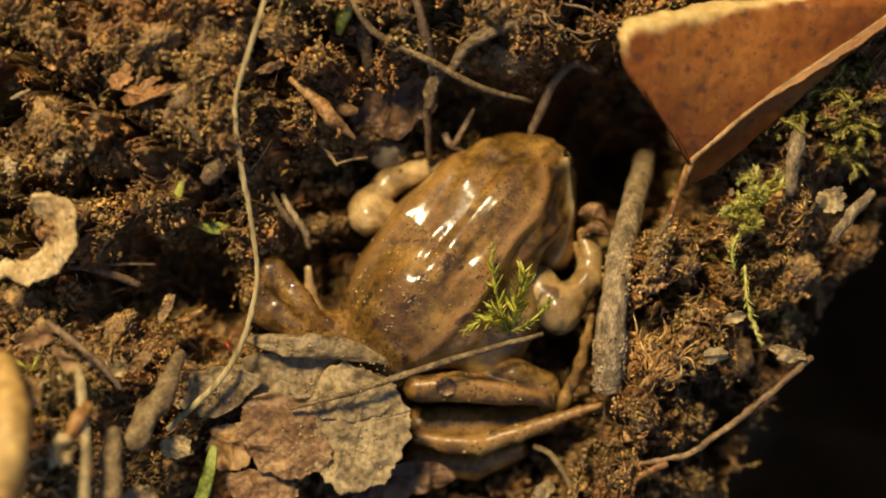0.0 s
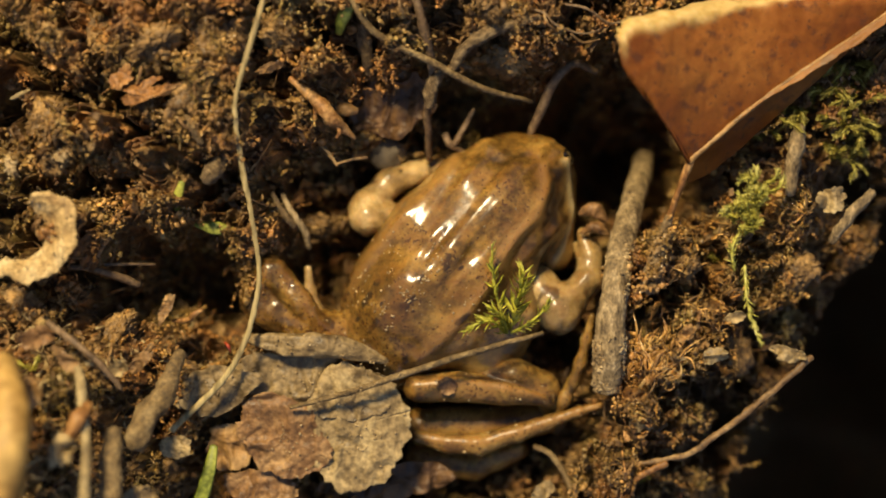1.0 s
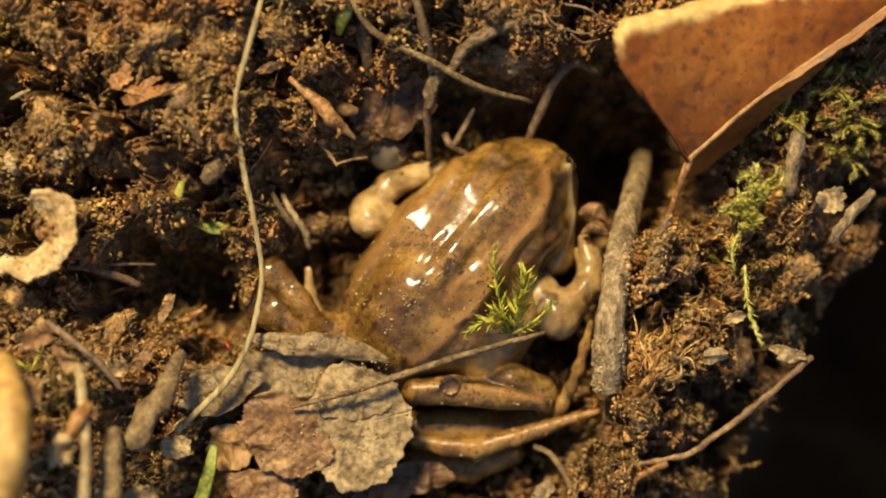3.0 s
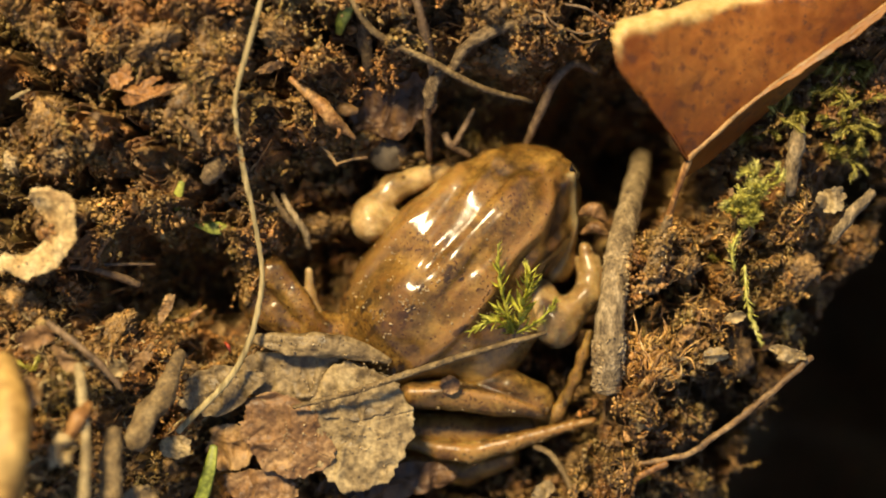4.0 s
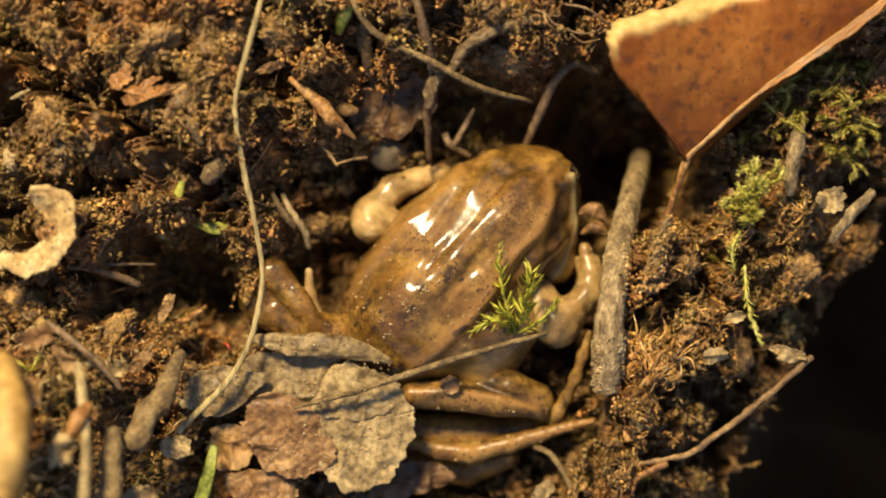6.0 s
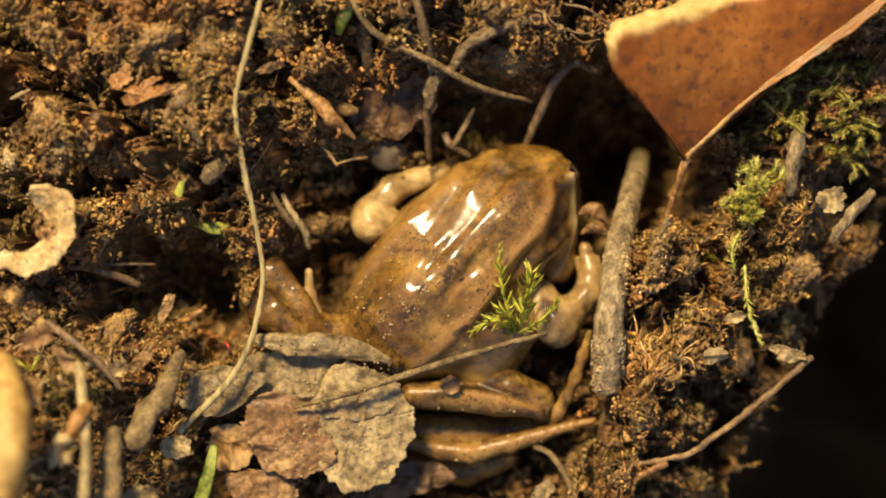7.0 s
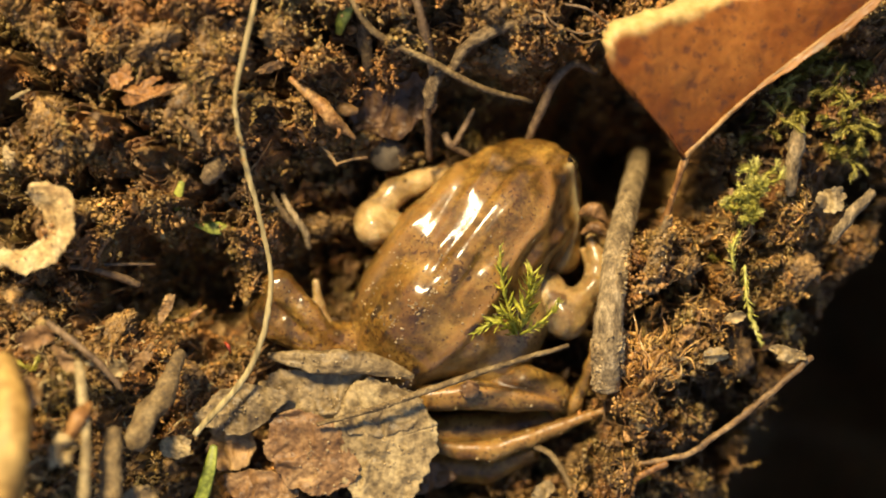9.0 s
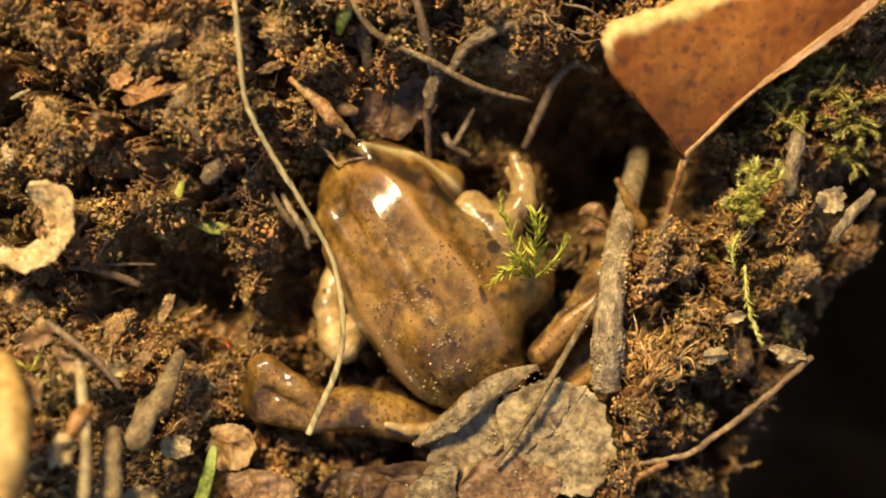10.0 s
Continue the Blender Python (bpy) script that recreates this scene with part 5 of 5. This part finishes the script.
def torn_ring():
    """A torn sheet bent round a hole, wide on one side and drawn out to a tail."""
    def point(u, v):
        a = radians(68) - u * radians(190)
        out = np.interp(u, (0, 0.2, 0.42, 0.6, 0.8, 1.0), (7.5, 12.4, 13.6, 12.2, 10.6, 10.0)) + 4.5 * (fbm(u * 9, 1.0, 0, 4, 98) - 0.5)
        inner = np.interp(u, (0, 0.25, 0.6, 1.0), (5.0, 4.6, 5.2, 6.2)) + 1.6 * (fbm(u * 8, 5.0, 0, 3, 99) - 0.5)
        r = inner + v * (out - inner)
        z = 24.5 - 3.5 * (1 - v) ** 2 + 2.4 * (fbm(u * 5, v * 1.5, 0, 3, 97) - 0.5) + 0.5 * (fbm(u * 22, v * 6, 0, 2, 96) - 0.5)
        return -87.0 + r * np.cos(a), 4.8 + r * np.sin(a), z
    return sheet(90, 24, point, 0.3)


part("skin", torn_ring(), CREAM, cream)
part("scrap", blade((-90.0, 18.3, 18), (0.9, 2.4), 15, 100, 1.0, (0, 0.1), 7), CREAM, cream)
part("scrap", blade((-79.4, 20.5, 19), (1.3, 1.1), 15, 101, 1.0, (0, 0.1), 7), CREAM, cream)

tagged(part("grit", leaf_grit(cream, 90, 24), CRUST, cream, "soil grains on the skin", False), kind="stuff")

# ---- moss ----
def moss(points, radius, leaves, length, seed, spread=0.9):
    """A moss shoot: a stem set all round with small pointed leaves."""
    rng = np.random.RandomState(seed)
    c = spline(points, 60)
    d = np.gradient(c, axis=0)
    d /= np.linalg.norm(d, axis=1)[:, None]
    out = []
    for k in range(leaves):
        s = (k + rng.rand()) / leaves
        i = min(int(s * 59), 58)
        p, t = c[i], d[i]
        r = rng.randn(3)
        r -= t * (r @ t)
        r /= np.linalg.norm(r) + 1e-9
        way = t * rng.uniform(0.7, 1.4) + r * spread * rng.uniform(0.4, 1.0) + np.array((0, 0, 0.15))
        way /= np.linalg.norm(way)
        side = np.cross(way, r)
        side /= np.linalg.norm(side) + 1e-9
        l = length * rng.uniform(0.6, 1.2) * (0.75 + 0.5 * math.sin(math.pi * min(s + 0.15, 1)))
        w, q = l * 0.11, np.cross(side, way)
        a = p + r * radius * 0.7
        m = a + way * l * 0.45 + q * l * 0.05
        e = a + way * l + q * l * rng.uniform(-0.15, 0.25)
        out.append((np.array([a - side * w * 0.5, a + side * w * 0.5, m + side * w, e, m - side * w, m + q * w * 0.5 - 0.1 * way]), [(0, 1, 5), (1, 2, 5), (2, 3, 5), (3, 4, 5), (4, 0, 5)]))
    return tube(points, (radius, radius, radius * 0.6), 16, 6, 0.2, seed), joined(out)


def moss_thing(name, shoots, mat, label, group=""):
    ob = thing(name, shoots[0][0][0], label, "moss", group)
    for n, (points, leaves, length) in enumerate(shoots):
        stem, leaf = moss(points, 0.28, leaves, length, n + 3 * leaves)
        st = part("shoot", stem, mat, ob)
        tagged(part("leaves", leaf, mat, st, smoothed=False), kind="stuff")
    return ob


sprig = moss_thing("moss_sprig", [([(15.0, -18.3, 2), (13.2, -10.9, 6), (12.1, -4.7, 9), (11.8, 1.1, 11)], 38, 3.0), ([(16.3, -17.9, 2), (17.3, -12.1, 6), (18.3, -7.8, 8), (18.7, -4.5, 9)], 64, 4.0),
                                  ([(15.0, -18.5, 2), (12.4, -15.8, 6), (9.2, -15.9, 8), (5.8, -17.9, 8)], 34, 3.0), ([(16.3, -18.5, 2), (20.4, -15.9, 5), (23.8, -12.7, 6), (24.6, -11.5, 6)], 30, 2.4), ([(15.6, -18.5, 2), (14.2, -14.6, 6), (11.7, -12.7, 8)], 40, 2.8)],
                   SPRIG, "bright yellow-green moss sprig lying on the frog's flank")
rng_clump = np.random.RandomState(41)
CLUMP = []
for n in range(26):
    up = rng_clump.rand()
    bx, by = 65.4 + 1.6 * rng_clump.randn() + 1.2 * up, 4.5 + 12.5 * up
    a = radians(100 + 50 * rng_clump.randn()) if n % 4 else radians(135 + 15 * rng_clump.randn())
    l = rng_clump.uniform(2.2, 4.6) * (0.8 + 0.5 * up)
    CLUMP.append(([(bx, by, 8 + 3 * up), (bx + 0.5 * l * math.cos(a), by + 0.5 * l * math.sin(a), 11 + 3 * up), (bx + l * math.cos(a + 0.4), by + l * math.sin(a + 0.4), 11.5 + 3.5 * up + rng_clump.uniform(-1, 1))], 56, rng_clump.uniform(1.2, 2.0)))
clump = moss_thing("moss_clump", CLUMP, MOSS, "yellow-green moss clump on the bank beside the hollow")
moss_thing("moss_trail", [([(64.8, -3.5, 9), (65.2, -10.8, 9), (66.9, -16.3, 8), (68.9, -20.9, 7)], 90, 1.5), ([(62.6, -4.7, 9), (61.9, 0.1, 10), (63.6, 3.7, 10)], 60, 1.6)], MOSS, "slender moss shoot trailing down the bank")
rng_moss = np.random.RandomState(44)
for n, (mx, my) in enumerate(((70.7, 27.0), (73.4, 32.3), (78.2, 29.9), (83.0, 33.5), (88.3, 34.7), (92.5, 31.1), (91.0, 25.8), (85.6, 27.0), (79.7, 38.4), (90.4, 39.6), (84.4, 40.8), (87.4, 21.2))):
    shoots = []
    for k in range(9):
        a = rng_moss.uniform(0, 6.28)
        l = rng_moss.uniform(2, 6.0)
        dx, dy = l * math.cos(a), l * math.sin(a)
        bx, by = mx + rng_moss.uniform(-3, 3), my + rng_moss.uniform(-2.5, 2.5)
        z = float(height(bx, by)) + 0.3
        shoots.append(([(bx, by, z), (bx + 0.5 * dx + rng_moss.uniform(-1, 1), by + 0.5 * dy, z + 2.6), (bx + dx, by + dy, z + 2.6 + rng_moss.uniform(-1.5, 1.5))], 85, rng_moss.uniform(0.9, 1.5)))
    moss_thing("moss_tuft", shoots, OLIVE, "olive-yellow moss tuft on the bank under the birch leaf", "moss tufts on the bank")
for mx, my in ((45.0, -53.4), (-86.0, -25.6), (62.6, -3.5)):
    z = float(height(mx, my)) + 0.4
    moss_thing("moss_tuft", [([(mx, my, z), (mx + 1.2, my + 1.5, z + 2), (mx + 2.0, my + 3, z + 2)], 40, 1.5), ([(mx, my, z), (mx - 1.2, my + 1.5, z + 2), (mx - 2.5, my + 2, z + 2)], 40, 1.5)], MOSS, "small yellow-green moss tuft in the soil", "small moss tufts")

# ---- the ochre fibre tuft ----
tuft = thing("fibre_tuft", (47.0, -21.8, 8), "tuft of ochre rotting wood fibres on the bank", "wood fibres")
rng_tuft = np.random.RandomState(3)
strands = []
for n in range(210):
    cx, cy, cz = (47.2, -22.8, 8)
    bx, by = rng_tuft.uniform(-8, 4), rng_tuft.uniform(-8, 3)
    z = max(float(height(cx + bx, cy + by)), 2) + rng_tuft.uniform(0.3, 1.6)
    a = radians(60) - 0.08 * bx + rng_tuft.randn() * 0.55
    l = rng_tuft.uniform(2.5, 7)
    w = rng_tuft.uniform(0.2, 0.5) if n % 3 == 0 else rng_tuft.uniform(0.08, 0.22)
    mx, my, k = cx + bx + 0.5 * l * math.cos(a), cy + by + 0.5 * l * math.sin(a), rng_tuft.uniform(-1.3, 1.3)
    strands.append(tube([(cx + bx, cy + by, z), (mx, my, z + rng_tuft.uniform(0.3, 1.6)), (mx + 0.5 * l * math.cos(a + k), my + 0.5 * l * math.sin(a + k), z + rng_tuft.uniform(-0.8, 0.8))], (w * 0.7, w, 0.2 * w), 9, 6, 0.4, n, 0.3))
tagged(part("fibre_mass", joined(strands), TUFT, tuft), kind="stuff")

# ---- clods ----
def clod_mesh(seed):
    v, f = ico(5)
    k = 1 + 0.9 * (fbm(v[:, 0] * 1.6 + 7 * seed, v[:, 1] * 1.6, v[:, 2] * 1.6, 4, seed) - 0.5) + 0.9 * np.abs(fbm(v[:, 0] * 5, v[:, 1] * 5 + seed, v[:, 2] * 5, 3, seed + 9) - 0.5) + 0.30 * (vnoise(v[:, 0] * 15, v[:, 1] * 16, v[:, 2] * 16, seed) - 0.5)
    return v * k[:, None], f


CLODS = [mesh("soil_clod", *clod_mesh(s), CLOD) for s in range(6)]
rng_clod = np.random.RandomState(17)
SITES = [(-48.1, 41.9, 20, 6.6), (-59.4, 42.7, 20, 5.0), (-33.9, 45.4, 14, 5.5), (-72.8, 44.5, 20, 5.0), (-84.8, 27.1, 19, 5.0), (-52.6, 29.7, 16, 5.5), (-70.9, 20.8, 16, 5.5), (-28.6, 5.2, -6, 3.4), (52.6, -4.2, 7, 3.6),
         (83.8, 11.0, 9, 2.4), (43.6, -38.4, 2, 2.2), (79.1, -4.8, 6, 4.2), (57.7, -34.5, 3, 4.0), (45.3, -30.8, 3, 2.2), (66.9, -24.4, 6, 3.6), (14.4, 43.4, 3, 5.0), (9.2, 49.7, 10, 4.5), (-89.9, -11.8, 14, 5.0), (-70.6, -18.0, 10, 4.5), (-62.5, -51.0, 8, 4.0), (-84.2, -49.8, 15, 5.0)]
while len(SITES) < 48:
    x, y = rng_clod.uniform(-97, 90), rng_clod.uniform(-54, 54)
    _, e, edge = land(np.array([x]), np.array([y]))
    if e[0] > 1.12 and edge[0] < -6:
        SITES.append((x, y, float(height(x, y)), rng_clod.uniform(1.6, 3.6)))
for n, (x, y, z, r) in enumerate(SITES):
    ob = new("soil_clod", CLODS[n % 6])
    z = min(z, float(height(x, y)) + 0.35 * r) if n < 21 else z
    ob.matrix_world = pose(x * MM, y * MM, z * MM, *rng_clod.uniform(0, 360, 3)) @ Matrix.Diagonal((r, r * rng_clod.uniform(0.7, 1.1), r * rng_clod.uniform(0.6, 0.9), 1))
    tagged(ob, "lumpy grey-brown clod of moist soil", "clod", "soil clods")
# A grey lump added in place of the haze at the hollow's back.
grey_lump, grey_lump_faces = ico(4)
grey_lump = grey_lump * (1 + 0.5 * (fbm(grey_lump[:, 0] + 3, grey_lump[:, 1], grey_lump[:, 2], 3, 77) - 0.5))[:, None]
stone = new("stone", mesh("stone", grey_lump, grey_lump_faces, HAZE_GREY))
stone.matrix_world = pose(*[c * MM for c in (-12.4, 21.9, -13)], 20, 10, 40) @ Matrix.Diagonal((4.4, 3.6, 3.0, 1))
tagged(stone, "grey lump standing in for haze at the back of the hollow", "stone")
single("red_speck", tube([(-47.3, -20.2, 6), (-46.4, -21.0, 7), (-46.1, -22.4, 6)], (0.2, 0.42, 0.2), 8, 6), RED, (-46.6, -21.1, 6), "tiny bright red speck in the litter", "berry scrap")


# ---- what moves ----
def shifted(ob, rows):
    """Key a thing by its shift from rest in millimetres and its turn in degrees."""
    o = ORIGIN[ob.name]
    walk(ob, [(t, Matrix.Translation(Vector(o) * MM) @ pose(dx * MM, dy * MM, dz * MM, rx, ry, rz)) for t, dx, dy, dz, rx, ry, rz in rows])


def swing(limb_part, joint, rows):
    """Turn a limb about its joint, in the frog's own space; a row may add a shift in millimetres."""
    p = Vector(joint) * MM - Vector(ORIGIN["frog"]) * MM
    walk(limb_part, [(t, Matrix.Translation(p + Vector((*shift, 0, 0, 0)[:3]) * MM) @ pose(0, 0, 0, 0, 0, turn) @ Matrix.Translation(-p)) for t, turn, *shift in rows])


def motions():
    shifted(frog, [(0.0, -0.2, 1.6, 0.3, -2, 0, 3.0), (2.4, -0.2, 1.4, 0.3, -2, 0, 2.8), (3.9, 0, 0.1, 0, 0, 0, 0.2), (5.0, 0, 0, 0, 0, 0, 0), (7.4, 0, 0, 0, 0, 0, 0.3),
                   (8.0, 0.5, 0.2, 0, 0, 0, 1.5), (8.3, 1.4, 0, 0, 0, 0, 4.5), (9.6, 1.3, 0, 0, 0, 0, 5.0), (9.7, 1.0, -1.0, 0, 0, 0, 8.5), (9.8, 1.0, -4.6, 0.3, 0, 0, 21),
                   (9.9, 1.0, -6.6, 0.6, 0, 0, 44), (9.967, -6.4, -5.4, 1.0, 0, 0, 75), (10.0, -6.4, -5.4, 1.0, 0, 0, 75)])
    swing(hind_left, (-5.0, -32.0, -10), [(0.0, 0), (9.6, 0), (9.7, -6, 0, 0), (9.8, -20, -4, 2), (9.9, -42, -9, 5), (9.967, -56, -23.8, 14.2), (10.0, -56, -23.8, 14.2)])
    swing(hind_right, (-8.9, -35.9, -9), [(0.0, 0), (9.6, 0), (9.85, -5), (9.967, -28), (10.0, -28)])
    swing(foot_right, (-8.9, -35.9, -9), [(0.0, 0), (9.6, 0), (9.85, -5), (9.967, -28), (10.0, -28)])
    swing(toe_right, (-8.9, -35.9, -9), [(0.0, 0), (9.6, 0), (9.85, -5), (9.967, -28), (10.0, -28)])
    swing(fore_right, (21.1, -10.8, -9), [(0.0, 0), (2.5, 0), (5.0, 0), (9.6, -4), (9.8, -12), (9.9, -34), (9.967, -68), (10.0, -68)])
    swing(fore_left, (-5.7, 5.3, -9), [(0.0, -3), (2.5, -3), (4.0, 0), (7.5, 0), (8.3, -3), (9.6, -3), (9.967, -20), (10.0, -20)])
    shifted(dead, [(0.0, -0.9, -0.2, 0, 0, 0, 0), (2.5, -0.7, 0.1, 0, 0, 0, 0), (5.0, 0, 0, 0, 0, 0, 0), (7.8, 0, 0, 0, 0, 0, 0), (8.05, 0.5, -0.6, 0, 0, 0, 0), (8.3, 5.0, -3.6, 0, 0, 0, 1.0),
                   (9.6, 5.0, -3.6, 0, 0, 0, 1.0), (9.7, 7.5, -5, 0, 0, 0, 2), (9.8, 12.5, -8.5, 0, 0, 0, 4), (9.9, 24, -9.5, 0, 0, 0, 20), (9.967, 43, -8, 1, 0, 0, 42), (10.0, 43, -8, 1, 0, 0, 42)])
    shifted(straw, [(0.0, 0, 0, 0, 0, 0, -1.8), (2.5, 0, 0, 0, 0, 0, -0.3), (5.0, 0, 0, 0, 0, 0, 0), (7.8, 0, 0, 0, 0, 0, 0.6), (8.3, 0, 0, 0, 0, 0, 2.6), (9.6, 0, 0, 0, 0, 0, 3.4), (9.7, 0.3, 0, 0, 0, 0, 8), (9.8, 0.6, 0, 0, 0, 0, 19), (9.9, 1.6, 0, 0, 0, 0, 22), (9.967, 2.6, 0, 0, 0, 0, 21), (10.0, 2.6, 0, 0, 0, 0, 21)])
    shifted(sprig, [(0.0, -1.4, 0.2, 0, 0, 0, 0), (2.5, -1.3, -0.2, 0, 0, 0, 0), (4.2, 0, 0, 0, 0, 0, 0), (7.5, 0.2, 0, 0, 0, 0, 0), (8.0, 0, -0.8, 0, 0, 0, 0), (8.4, 0.9, -0.5, 0, 0, 0, 1),
                    (9.6, 0.4, -0.3, 0, 0, 0, 1), (9.8, 3.0, 2.0, 0, 0, 0, 0), (9.967, 4, 12, 0, 0, 0, 12), (10.0, 4, 12, 0, 0, 0, 12)])
    shifted(curl, [(0.0, -1.0, -0.3, 0, 0, 0, 0), (5.0, 0, 0, 0, 0, 0, 0), (7.8, 0, 0, 0, 0, 0, 0), (8.3, 4.3, -1, 0, 0, 0, 4), (9.6, 4.3, -1, 0, 0, 0, 4), (9.967, 18, -2, 0, 0, 0, 40), (10.0, 18, -2, 0, 0, 0, 40)])
    shifted(birch, [(0.0, 0.6, -0.7, 0, -2.5, 1.5, -2.2), (2.5, 0.4, -0.3, 0, -1.5, 1, -1.2), (5.0, 0, 0, 0, 0, 0, 0), (10.0, -0.5, 0.6, 0, 2, -1, 1.8)])
    rib = Vector((0.766, 0.643, 0.117))
    walk(folded, [(t, Matrix.Rotation(radians(turn), 4, rib)) for t, turn in ((0.0, -34), (2.5, -28), (5.0, -16), (7.5, 0), (10.0, 2))])
    shifted(cream, [(0.0, 0.2, -1.4, 0, 0, 0, 0), (2.5, 0.2, -0.8, 0, 0, 0, 0), (5.0, 0, 0, 0, 0, 0, 0), (7.5, -0.1, 0.4, 0, 0, 0, 0), (10.0, -0.3, 1.1, 0, 0, 0, 0)])
    shifted(clump, [(0.0, 0, -1.8, 0, 0, 0, 0), (2.5, 0, -1.6, 0, 0, 0, 0), (4.0, 0, -0.5, 0, 0, 0, 0), (5.5, 0, 0, 0, 0, 0, 0), (10.0, 0, 0.1, 0, 0, 0, 0)])
    shifted(tan_twig, [(0.0, 0, -0.9, 0, 0, 0, 0), (2.5, 0, -0.4, 0, 0, 0, 0), (5.0, 0, 0, 0, 0, 0, 0), (10.0, 0, 0.4, 0, 0, 0, 0)])
    shifted(stick, [(0.0, 0.5, 0, 0, 0, 0, -0.8), (5.0, 0, 0, 0, 0, 0, 0), (10.0, -0.3, 0.4, 0, 0, 0, 0.4)])


motions()
